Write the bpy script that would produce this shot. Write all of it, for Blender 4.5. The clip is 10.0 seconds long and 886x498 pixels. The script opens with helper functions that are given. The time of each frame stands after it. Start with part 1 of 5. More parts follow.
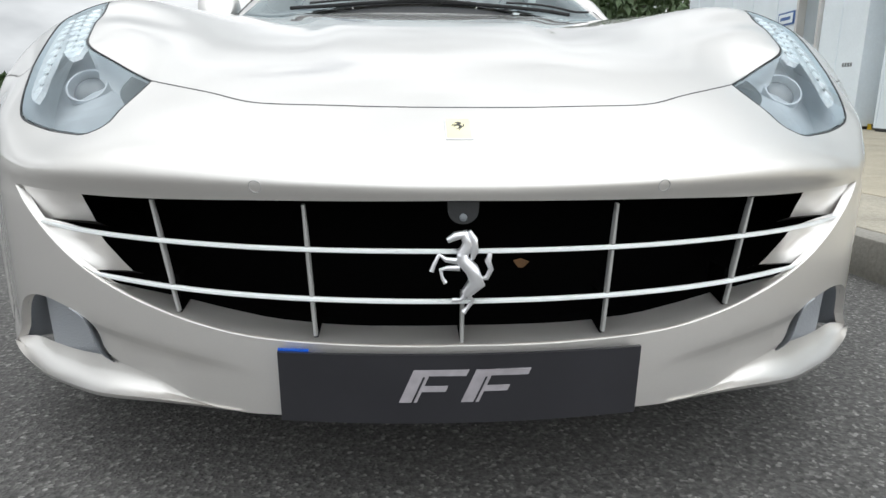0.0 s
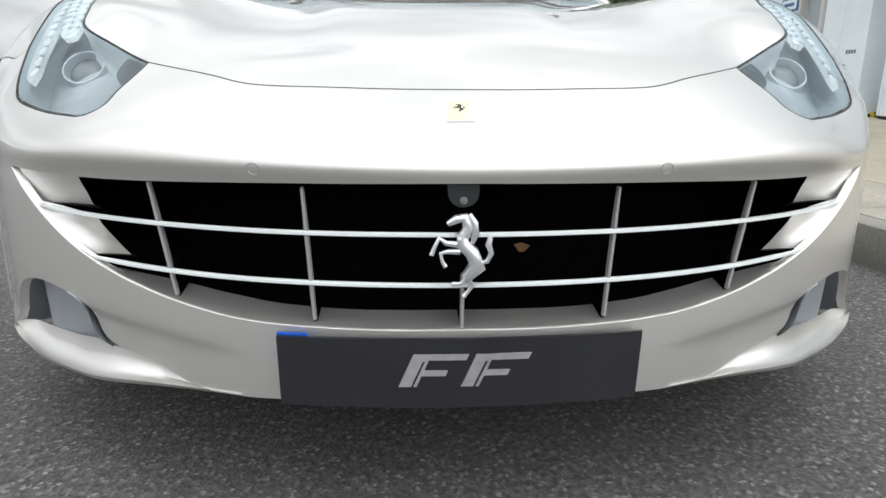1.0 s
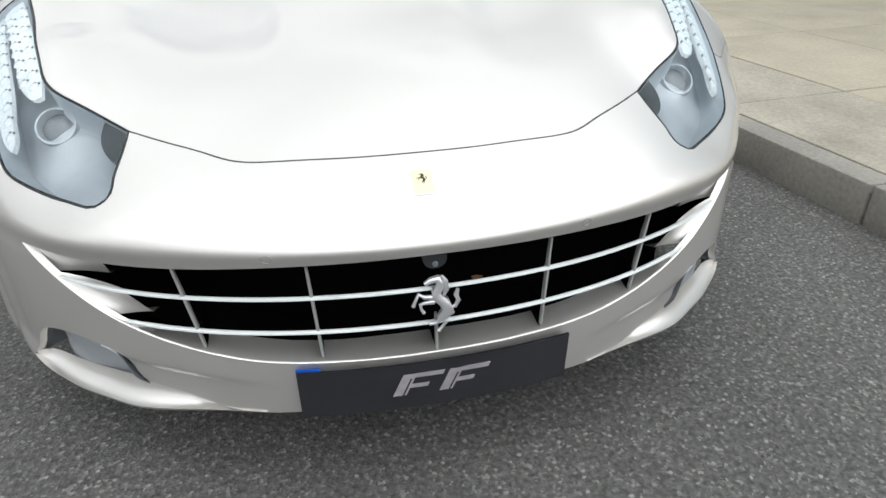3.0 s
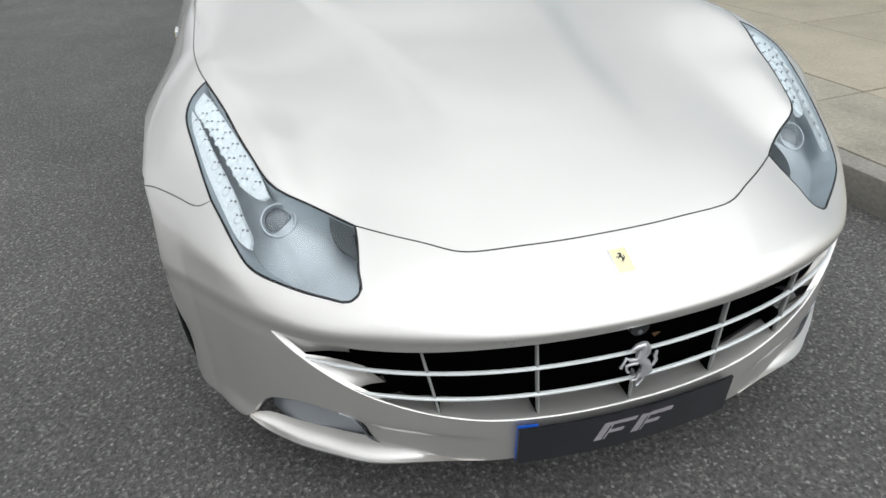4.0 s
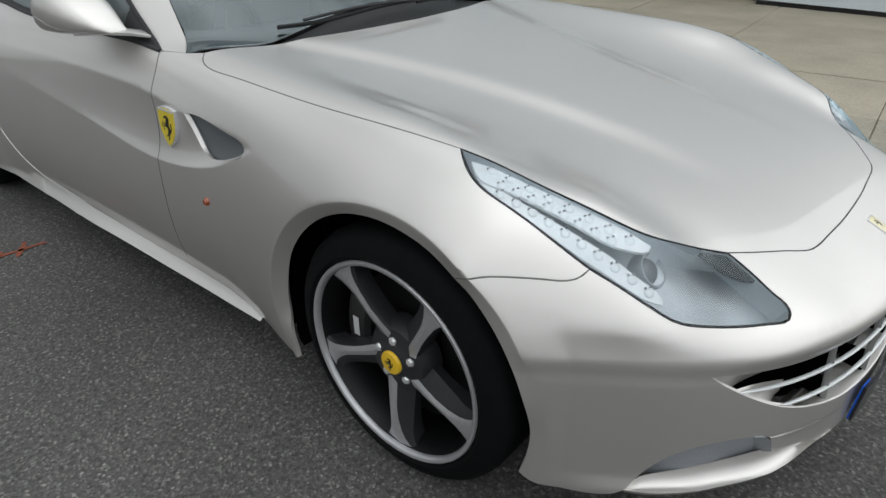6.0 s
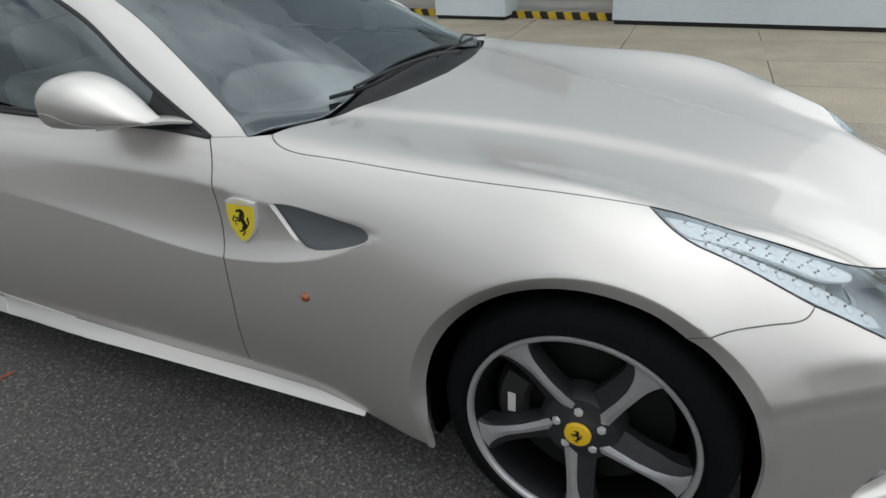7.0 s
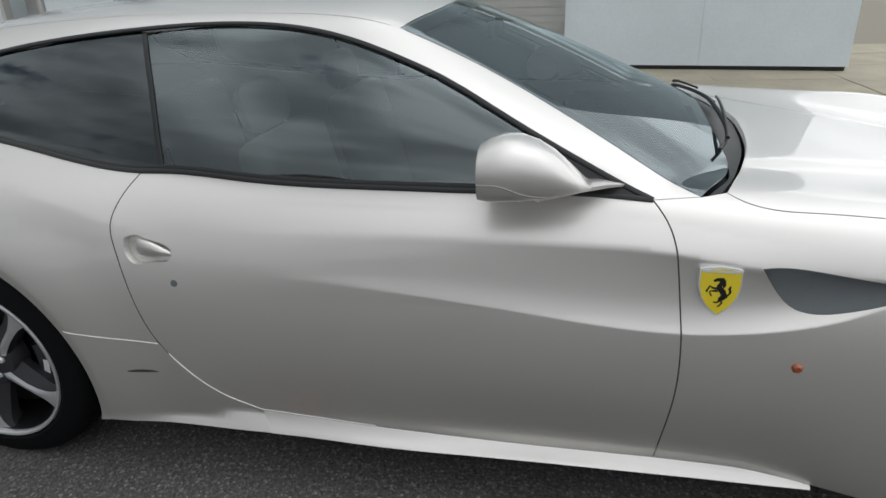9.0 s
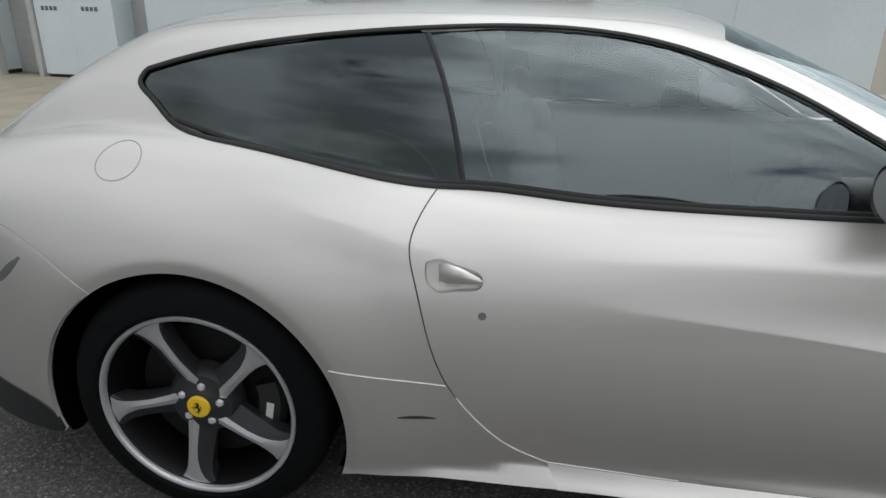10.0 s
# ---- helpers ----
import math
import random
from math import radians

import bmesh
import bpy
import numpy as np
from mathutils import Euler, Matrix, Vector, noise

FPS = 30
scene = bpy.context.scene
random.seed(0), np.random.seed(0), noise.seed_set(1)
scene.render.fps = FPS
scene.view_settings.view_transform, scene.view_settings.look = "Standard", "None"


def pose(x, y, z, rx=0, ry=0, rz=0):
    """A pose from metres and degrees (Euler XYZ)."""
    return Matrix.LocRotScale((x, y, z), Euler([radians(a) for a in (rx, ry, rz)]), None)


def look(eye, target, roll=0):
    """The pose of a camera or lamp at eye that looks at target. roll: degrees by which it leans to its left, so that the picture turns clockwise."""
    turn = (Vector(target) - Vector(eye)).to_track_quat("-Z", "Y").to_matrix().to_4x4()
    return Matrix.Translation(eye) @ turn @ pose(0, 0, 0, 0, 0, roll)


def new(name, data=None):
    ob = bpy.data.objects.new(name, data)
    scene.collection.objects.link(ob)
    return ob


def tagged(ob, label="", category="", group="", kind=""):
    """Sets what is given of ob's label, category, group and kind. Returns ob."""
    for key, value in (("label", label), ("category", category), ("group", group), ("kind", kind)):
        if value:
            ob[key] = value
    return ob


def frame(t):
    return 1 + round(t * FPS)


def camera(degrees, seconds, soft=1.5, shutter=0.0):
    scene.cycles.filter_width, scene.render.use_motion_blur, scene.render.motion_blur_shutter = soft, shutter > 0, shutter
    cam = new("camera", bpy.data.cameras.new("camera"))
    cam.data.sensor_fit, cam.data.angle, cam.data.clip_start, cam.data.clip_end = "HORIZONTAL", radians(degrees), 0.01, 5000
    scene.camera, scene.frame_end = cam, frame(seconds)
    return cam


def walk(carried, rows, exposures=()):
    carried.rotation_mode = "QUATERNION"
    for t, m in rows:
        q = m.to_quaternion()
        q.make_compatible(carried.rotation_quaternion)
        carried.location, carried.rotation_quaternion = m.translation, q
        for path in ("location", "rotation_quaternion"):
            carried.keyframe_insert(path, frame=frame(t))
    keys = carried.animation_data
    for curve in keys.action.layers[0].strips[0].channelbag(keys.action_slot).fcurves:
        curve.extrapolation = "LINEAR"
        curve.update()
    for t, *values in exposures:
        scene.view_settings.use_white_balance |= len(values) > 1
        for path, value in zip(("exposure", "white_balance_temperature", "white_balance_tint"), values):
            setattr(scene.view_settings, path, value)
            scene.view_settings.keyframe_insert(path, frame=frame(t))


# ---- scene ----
cam = camera(69.12, 10.0)
PATH = [
    (0.0, pose(-0.075, -1.690, 0.645, 76.54, -0.29, -3.32)),
    (0.5, pose(-0.081, -1.688, 0.634, 77.12, -0.47, -3.85)),
    (1.0, pose(-0.074, -1.684, 0.638, 75.44, -0.40, -3.24)),
    (1.5, pose(-0.083, -1.679, 0.623, 76.06, -0.67, -3.73)),
    (2.0, pose(-0.085, -1.679, 0.622, 75.36, -0.46, -3.60)),
    (2.2, pose(-0.098, -1.675, 0.620, 74.80, -1.29, -2.73)),
    (3.3, pose(-0.295, -1.789, 1.213, 58.49, 0.82, -14.95)),
    (3.5, pose(-0.407, -1.775, 1.278, 59.31, 0.25, -14.11)),
    (4.0, pose(-0.615, -1.706, 1.290, 58.50, 2.02, -16.42)),
    (4.5, pose(-0.975, -1.629, 1.304, 58.19, 1.64, -23.85)),
    (5.0, pose(-1.273, -1.409, 1.302, 61.61, 0.01, -32.06)),
    (5.2, pose(-1.365, -1.278, 1.310, 57.83, 1.05, -35.37)),
    (6.3, pose(-1.829, -0.688, 1.330, 61.95, 1.09, -53.67)),
    (6.5, pose(-1.886, -0.519, 1.365, 61.67, 2.01, -56.17)),
    (7.0, pose(-2.008, -0.244, 1.395, 62.78, 2.92, -64.74)),
    (7.5, pose(-2.112, 0.051, 1.427, 63.94, 1.99, -72.17)),
    (8.0, pose(-2.121, 0.463, 1.435, 62.02, 5.03, -73.57)),
    (8.5, pose(-2.229, 0.823, 1.438, 65.05, 2.86, -75.64)),
    (9.0, pose(-2.282, 1.226, 1.440, 65.93, 2.08, -78.49)),
    (9.5, pose(-2.239, 1.709, 1.403, 67.65, -0.49, -79.97)),
    (10.0, pose(-2.261, 2.184, 1.362, 68.83, -0.96, -82.42)),
]
walk(cam, PATH, [(0.0, 0.30), (2.2, 0.30), (3.3, 0.16), (4.0, -0.03), (4.6, -0.25), (5.2, -0.41), (6.3, -0.44), (10.0, -0.38)])

# ---- sky, sun ----
SUN_UP, SUN_TURN = radians(50), radians(148)
world = bpy.data.worlds.new("sky")
scene.world = world
world.use_nodes = True
wn, wl = world.node_tree.nodes, world.node_tree.links
wn.clear()
sky = wn.new("ShaderNodeTexSky")
sky.sky_type = "NISHITA"
sky.sun_disc = False
sky.sun_elevation, sky.sun_rotation = SUN_UP, SUN_TURN
sky.air_density, sky.dust_density = 1.2, 2.0
coord = wn.new("ShaderNodeTexCoord")
stretch = wn.new("ShaderNodeMapping")
stretch.inputs["Scale"].default_value = (1.0, 1.0, 2.6)
clouds = wn.new("ShaderNodeTexNoise")
clouds.inputs["Scale"].default_value, clouds.inputs["Detail"].default_value = 3.2, 7
clouds.inputs["Roughness"].default_value = .55
cover = wn.new("ShaderNodeValToRGB")
cover.color_ramp.elements[0].position, cover.color_ramp.elements[0].color = .26, (0, 0, 0, 1)
cover.color_ramp.elements[1].position, cover.color_ramp.elements[1].color = .37, (1, 1, 1, 1)
shade = wn.new("ShaderNodeTexNoise")
shade.inputs["Scale"].default_value, shade.inputs["Detail"].default_value = 2.1, 6
tone = wn.new("ShaderNodeValToRGB")
tone.color_ramp.elements[0].position, tone.color_ramp.elements[0].color = .415, (4.9, 5.25, 5.55, 1)
tone.color_ramp.elements[1].position, tone.color_ramp.elements[1].color = .60, (11.6, 12.0, 12.3, 1)
mix = wn.new("ShaderNodeMix")
mix.data_type = "RGBA"
back = wn.new("ShaderNodeBackground")
back.inputs["Strength"].default_value = .112
wout = wn.new("ShaderNodeOutputWorld")
wl.new(coord.outputs["Generated"], stretch.inputs["Vector"])
wl.new(stretch.outputs["Vector"], clouds.inputs["Vector"])
wl.new(stretch.outputs["Vector"], shade.inputs["Vector"])
wl.new(clouds.outputs["Fac"], cover.inputs["Fac"])
wl.new(shade.outputs["Fac"], tone.inputs["Fac"])
wl.new(cover.outputs["Color"], mix.inputs[0])
wl.new(sky.outputs["Color"], mix.inputs[6])
wl.new(tone.outputs["Color"], mix.inputs[7])
# an overcast sky: brighter overhead and towards the veiled sun, duller in the north
SUN_WAY = (math.cos(SUN_UP) * math.sin(SUN_TURN), math.cos(SUN_UP) * math.cos(SUN_TURN), math.sin(SUN_UP))


def sky_math(kind, p, q):
    node = wn.new("ShaderNodeMath")
    node.operation = kind
    for k, v in enumerate((p, q)):
        if isinstance(v, (int, float)):
            node.inputs[k].default_value = v
        else:
            wl.new(v, node.inputs[k])
    return node.outputs[0]


def sky_towards(way):
    node = wn.new("ShaderNodeVectorMath")
    node.operation = "DOT_PRODUCT"
    wl.new(coord.outputs["Generated"], node.inputs[0])
    node.inputs[1].default_value = way
    return sky_math("MAXIMUM", node.outputs["Value"], 0)


glow = sky_math("ADD", sky_math("MULTIPLY", sky_towards((0, 0, 1)), .44), sky_math("MULTIPLY", sky_math("POWER", sky_towards(SUN_WAY), 2), .75))
dim = wn.new("ShaderNodeVectorMath")
dim.operation = "SCALE"
wl.new(mix.outputs[2], dim.inputs[0])
north = sky_math("SUBTRACT", 1, sky_math("MULTIPLY", sky_towards((0, 1, 0)), .22))
wl.new(sky_math("MULTIPLY", sky_math("ADD", glow, .735), north), dim.inputs["Scale"])
wl.new(dim.outputs[0], back.inputs["Color"])
wl.new(back.outputs["Background"], wout.inputs["Surface"])

sun = new("sun", bpy.data.lights.new("sun", "SUN"))
sun.data.energy, sun.data.angle, sun.data.color = .7, radians(90), (.985, .985, .975)
sun.matrix_basis = look((0, 0, 10), (10 / math.tan(SUN_UP) * math.sin(-SUN_TURN), -10 / math.tan(SUN_UP) * math.cos(SUN_TURN), 0))


# ---- materials ----
def material(name, colour, rough=.5, metal=0.0, coat=0.0, grain=0.0, grain_size=40.0, stain=0.0, stain_size=2.0, bump=0.0, bump_size=200.0, **extra):
    """A surface with its colour varied at two sizes, a little relief and uneven gloss."""
    m = bpy.data.materials.new(name)
    m.use_nodes = True
    n, l = m.node_tree.nodes, m.node_tree.links
    b = n["Principled BSDF"]
    b.inputs["Roughness"].default_value, b.inputs["Metallic"].default_value = rough, metal
    b.inputs["Coat Weight"].default_value, b.inputs["Coat Roughness"].default_value = coat, .03
    for key, value in extra.items():
        b.inputs[key.replace("_", " ")].default_value = value
    b.inputs["Base Color"].default_value = (*colour, 1)
    place = n.new("ShaderNodeTexCoord")
    last = None
    for amount, size in ((grain, grain_size), (stain, stain_size)):
        if amount:
            tex = n.new("ShaderNodeTexNoise")
            tex.inputs["Scale"].default_value, tex.inputs["Detail"].default_value = size, 5
            l.new(place.outputs["Object"], tex.inputs["Vector"])
            grade = n.new("ShaderNodeMapRange")
            grade.inputs["From Min"].default_value, grade.inputs["From Max"].default_value = .25, .75
            grade.inputs["To Min"].default_value, grade.inputs["To Max"].default_value = 1 - amount, 1 + amount
            l.new(tex.outputs["Fac"], grade.inputs["Value"])
            mul = n.new("ShaderNodeMix")
            mul.data_type, mul.blend_type = "RGBA", "MULTIPLY"
            mul.inputs[0].default_value = 1
            if last:
                l.new(last, mul.inputs[6])
            else:
                mul.inputs[6].default_value = (*colour, 1)
            l.new(grade.outputs["Result"], mul.inputs[7])
            last = mul.outputs[2]
    if last:
        l.new(last, b.inputs["Base Color"])
    if bump:
        tex = n.new("ShaderNodeTexNoise")
        tex.inputs["Scale"].default_value, tex.inputs["Detail"].default_value = bump_size, 4
        l.new(place.outputs["Object"], tex.inputs["Vector"])
        rel = n.new("ShaderNodeBump")
        rel.inputs["Strength"].default_value, rel.inputs["Distance"].default_value = 1, bump
        l.new(tex.outputs["Fac"], rel.inputs["Height"])
        l.new(rel.outputs["Normal"], b.inputs["Normal"])
    return m


PAINT = material("pearl_paint", (.745, .722, .692), .45, .86, 1.0, grain=.03, grain_size=900, stain=.015, stain_size=3)
FINE_SEAM = material("fine_seam", (.36, .355, .35), .6)
# pale colour that stands in for light on panel edges
EDGE_LIGHT = material("painted_edge_light", (.74, .73, .71), .4, .3, .6)
SOFT_SEAM = material("narrow_panel_gap", (.17, .165, .16), .6)
SEAM = material("seam_shadow_gap", (.05, .048, .045), .7)
VENT_GREY = material("vent_grey", (.15, .165, .175), .5, .2, bump=.0015, bump_size=400)
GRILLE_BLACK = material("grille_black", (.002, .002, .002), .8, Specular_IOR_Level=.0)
LED_WHITE = material("white_reflector", (.90, .925, .95), .25, .0, .8, grain=.12, grain_size=160)
BLACK_TRIM = material("black_trim", (.022, .023, .024), .45, Specular_IOR_Level=.35, bump=.0004, bump_size=300)
RUBBER = material("tyre_rubber", (.005, .0055, .006), .7, Specular_IOR_Level=.1, grain=.2, grain_size=30, bump=.0006, bump_size=120)
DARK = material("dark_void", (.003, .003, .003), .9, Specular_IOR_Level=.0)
GREY_MESH_AND_SHADE = material("grey_mesh_and_shade", (.33, .35, .375), .5, .3, bump=.002, bump_size=260)
ALLOY_DARK = material("grey_alloy", (.036, .036, .04), .5, .3, .0, grain=.08, grain_size=60)
ALLOY_BRIGHT = material("machined_alloy", (.56, .56, .575), .32, .6, .3, grain=.06, grain_size=90)
# barrel is near-black: the shade inside the wheel is put into its colour
RIM_SHADE = material("rim_barrel_shade", (.007, .007, .008), .4, .4, grain=.2, grain_size=8)
BAR_SILVER = material("pale_satin_bar", (.90, .93, .93), .4, .2, .5)
POST_GREY = material("grey_post", (.32, .32, .31), .5, .2)
CHROME = material("satin_chrome", (.88, .89, .90), .35, .55, .6, grain=.05, grain_size=40)
SILVER = material("polished_silver", (.80, .80, .82), .28, .75)
# steel darkened to near-black for the shade behind the spokes
SHADE_STEEL = material("disc_steel_shade", (.008, .008, .008), .5, .3, grain=.15, grain_size=50)
CAP_YELLOW = material("cap_yellow", (.92, .58, .02), .3, 0, .6)
YELLOW = material("yellow_enamel", (.86, .67, .03), .3, 0, .8)
CREAM = material("pale_yellow_enamel", (.82, .75, .46), .3, 0, .8)
INK = material("black_enamel", (.01, .01, .01), .3)
AMBER = material("amber_lens", (.34, .07, .015), .15, 0, 1.0)
BLUE = material("blue_strip", (.01, .10, .55), .3)
PLATE = material("dark_plate", (.020, .020, .024), .32, 0, .3, stain=.2, stain_size=9)
SEAT = material("grey_leather", (.24, .245, .24), .5, bump=.0008, bump_size=90)
DASH = material("black_leather", (.018, .018, .02), .7, Specular_IOR_Level=.15, grain=.15, grain_size=60)
REFLECTOR = material("lamp_reflector", (.50, .535, .57), .4, .4, grain=.05, grain_size=14, stain=.15, stain_size=7)
LAMP_GREY = material("lamp_grey", (.06, .065, .07), .35, .2)
LED_GREY = material("led_hole_grey", (.22, .23, .24), .4, .3)


def glass(name, tint, rough=0.0, ior=2.2):
    """Thin tinted glass: mirrors by angle, lets the tinted rest through."""
    m = bpy.data.materials.new(name)
    m.use_nodes = True
    n, l = m.node_tree.nodes, m.node_tree.links
    n.clear()
    clear = n.new("ShaderNodeBsdfTransparent")
    clear.inputs["Color"].default_value = (*tint, 1)
    gloss = n.new("ShaderNodeBsdfGlossy")
    gloss.inputs["Roughness"].default_value = rough
    gloss.inputs["Color"].default_value = (.86, .97, 1, 1)
    edge = n.new("ShaderNodeFresnel")
    edge.inputs["IOR"].default_value = ior
    both = n.new("ShaderNodeMixShader")
    o = n.new("ShaderNodeOutputMaterial")
    l.new(edge.outputs["Fac"], both.inputs[0])
    l.new(clear.outputs["BSDF"], both.inputs[1])
    l.new(gloss.outputs["BSDF"], both.inputs[2])
    l.new(both.outputs["Shader"], o.inputs["Surface"])
    return m


GLASS = glass("window_glass", (.82, .87, .86), 0, 2.3)
SCREEN_GLASS = glass("windscreen_glass", (.58, .64, .63), 0, 2.55)
PRIVACY = glass("privacy_glass", (.05, .05, .055), 0, 1.9)
LENS = glass("lamp_lens", (.97, .98, .98), 0, 1.5)


PROJECTOR = material("projector_glass", (.16, .175, .19), .25, .2, .3)
FRIT = material("screen_frit", (.10, .105, .11), .6)
WALL = material("white_cladding", (.74, .81, .86), .45, stain=.06, stain_size=1.2, grain=.03, grain_size=30)
ROLLER = material("grey_shutter", (.56, .56, .55), .5, .2, stain=.08, stain_size=2)
HAZARD_YELLOW = material("hazard_yellow", (.62, .42, .02), .6, stain=.2, stain_size=20)
HAZARD_BLACK = material("hazard_black", (.02, .02, .02), .6)
SIGN_BLUE = material("sign_blue", (.05, .12, .32), .5)
SPRAY = material("orange_spray", (.30, .09, .05), .85, grain=.3, grain_size=120)


def facade(y):
    return 6.067 + .1095 * y


# ---- mesh helpers ----
def finish(ob, m, parent=None, label="", smooth=None):
    mats = m if isinstance(m, (list, tuple)) else [m]
    for k in mats:
        ob.data.materials.append(k)
    if smooth is not None:
        ob.data.shade_smooth()
        if smooth < 180:
            ob.data.set_sharp_from_angle(angle=radians(smooth))
    if parent:
        ob.parent = parent
    if label:
        ob["label"] = label
    return ob


def part(name, bm, m, parent=None, label="", smooth=35):
    me = bpy.data.meshes.new(name)
    bmesh.ops.recalc_face_normals(bm, faces=bm.faces)
    bm.to_mesh(me)
    bm.free()
    return finish(new(name, me), m, parent, label, smooth)


def box(bm, x0, y0, z0, x1, y1, z1, m=None, bevel=0.0):
    size = Matrix.Diagonal((x1 - x0, y1 - y0, z1 - z0, 1))
    r = bmesh.ops.create_cube(bm, size=1, matrix=(m or Matrix()) @ Matrix.Translation(((x0 + x1) / 2, (y0 + y1) / 2, (z0 + z1) / 2)) @ size)
    if bevel:
        edges = {e for v in r["verts"] for e in v.link_edges}
        bmesh.ops.bevel(bm, geom=list(edges), offset=bevel, segments=2, affect="EDGES", profile=.5)


def lathe(bm, profile, m, steps=64, closed=False):
    """Turns (radius, along) pairs round the z axis of m."""
    rings = [[bm.verts.new(m @ Vector((r * math.cos(k * math.tau / steps), r * math.sin(k * math.tau / steps), z))) for k in range(steps)] for r, z in profile]
    pairs = list(zip(rings, rings[1:])) + ([(rings[-1], rings[0])] if closed else [])
    for p, q in pairs:
        for k in range(steps):
            j = (k + 1) % steps
            bm.faces.new((p[k], p[j], q[j], q[k]))
    return rings


def disc(bm, ring):
    bm.faces.new(ring)


def sweep(bm, pts, w, h, ups, closed=False, taper=None, round_=8):
    """A rounded bar along pts; ups: the outward direction at each point."""
    pts = [Vector(p) for p in pts]
    n, rings = len(pts), []
    for i, p in enumerate(pts):
        q0, q1 = pts[(i - 1) % n if closed else max(i - 1, 0)], pts[(i + 1) % n if closed else min(i + 1, n - 1)]
        t = (q1 - q0).normalized()
        up = Vector(ups[i])
        up = (up - t * up.dot(t)).normalized()
        s = t.cross(up)
        k = taper[i] if taper else 1
        ring = []
        for j in range(round_):
            ang = math.tau * (j + .5) / round_
            c, d = math.cos(ang), math.sin(ang)
            e = .6
            ring.append(bm.verts.new(p + s * (w / 2 * k * math.copysign(abs(c) ** e, c)) + up * (h / 2 * k * math.copysign(abs(d) ** e, d))))
        rings.append(ring)
    for i in range(n if closed else n - 1):
        p, q = rings[i], rings[(i + 1) % n]
        for j in range(round_):
            bm.faces.new((p[j], p[(j + 1) % round_], q[(j + 1) % round_], q[j]))
    if not closed:
        bm.faces.new(rings[0])
        bm.faces.new(rings[-1])


FIGURE = (
    ([(.020, -.30), (.16, -.16), (.10, .0), (-.02, .12), (-.02, .24)], .17, (.7, 1.2, 1.0, .9, .75)),
    ([(-.03, .16), (.04, .30), (.0, .42), (-.10, .40), (-.20, .345)], .13, (1.1, .95, .9, .75, .45)),
    ([(.06, .46), (.12, .36), (.13, .22), (.10, .12)], .09, (.5, 1, 1, .5)),
    ([(-.05, .10), (-.22, .12), (-.30, .18), (-.36, .06), (-.39, -.02)], .065, (1.2, .9, .8, .7, .9)),
    ([(-.05, .02), (-.20, .02), (-.28, .0), (-.26, -.10), (-.22, -.16)], .06, (1.2, .9, .8, .7, .9)),
    ([(.10, -.18), (.05, -.32), (.12, -.38), (.04, -.48), (.0, -.52)], .075, (1.4, 1, .7, .6, .9)),
    ([(.06, -.24), (.0, -.34), (-.04, -.37), (-.14, -.37)], .06, (1.2, .9, .8, .9)),
    ([(.17, -.12), (.28, -.10), (.33, .0), (.29, .10), (.32, .20)], .07, (.5, .8, .9, 1.1, .7)),
)


def emblem(bm, m, depth):
    """A small rearing figure in plain rounded strokes, one unit high, upright along y."""
    out = (m.to_3x3() @ Vector((0, 0, 1))).normalized()
    unit = m.to_scale()[0]
    for pts, w, taper in FIGURE:
        q = [m @ Vector((x, y, 0)) for x, y in pts]
        sweep(bm, q, w * 1.15 * unit, depth * unit, [out] * len(q), taper=list(taper), round_=8)


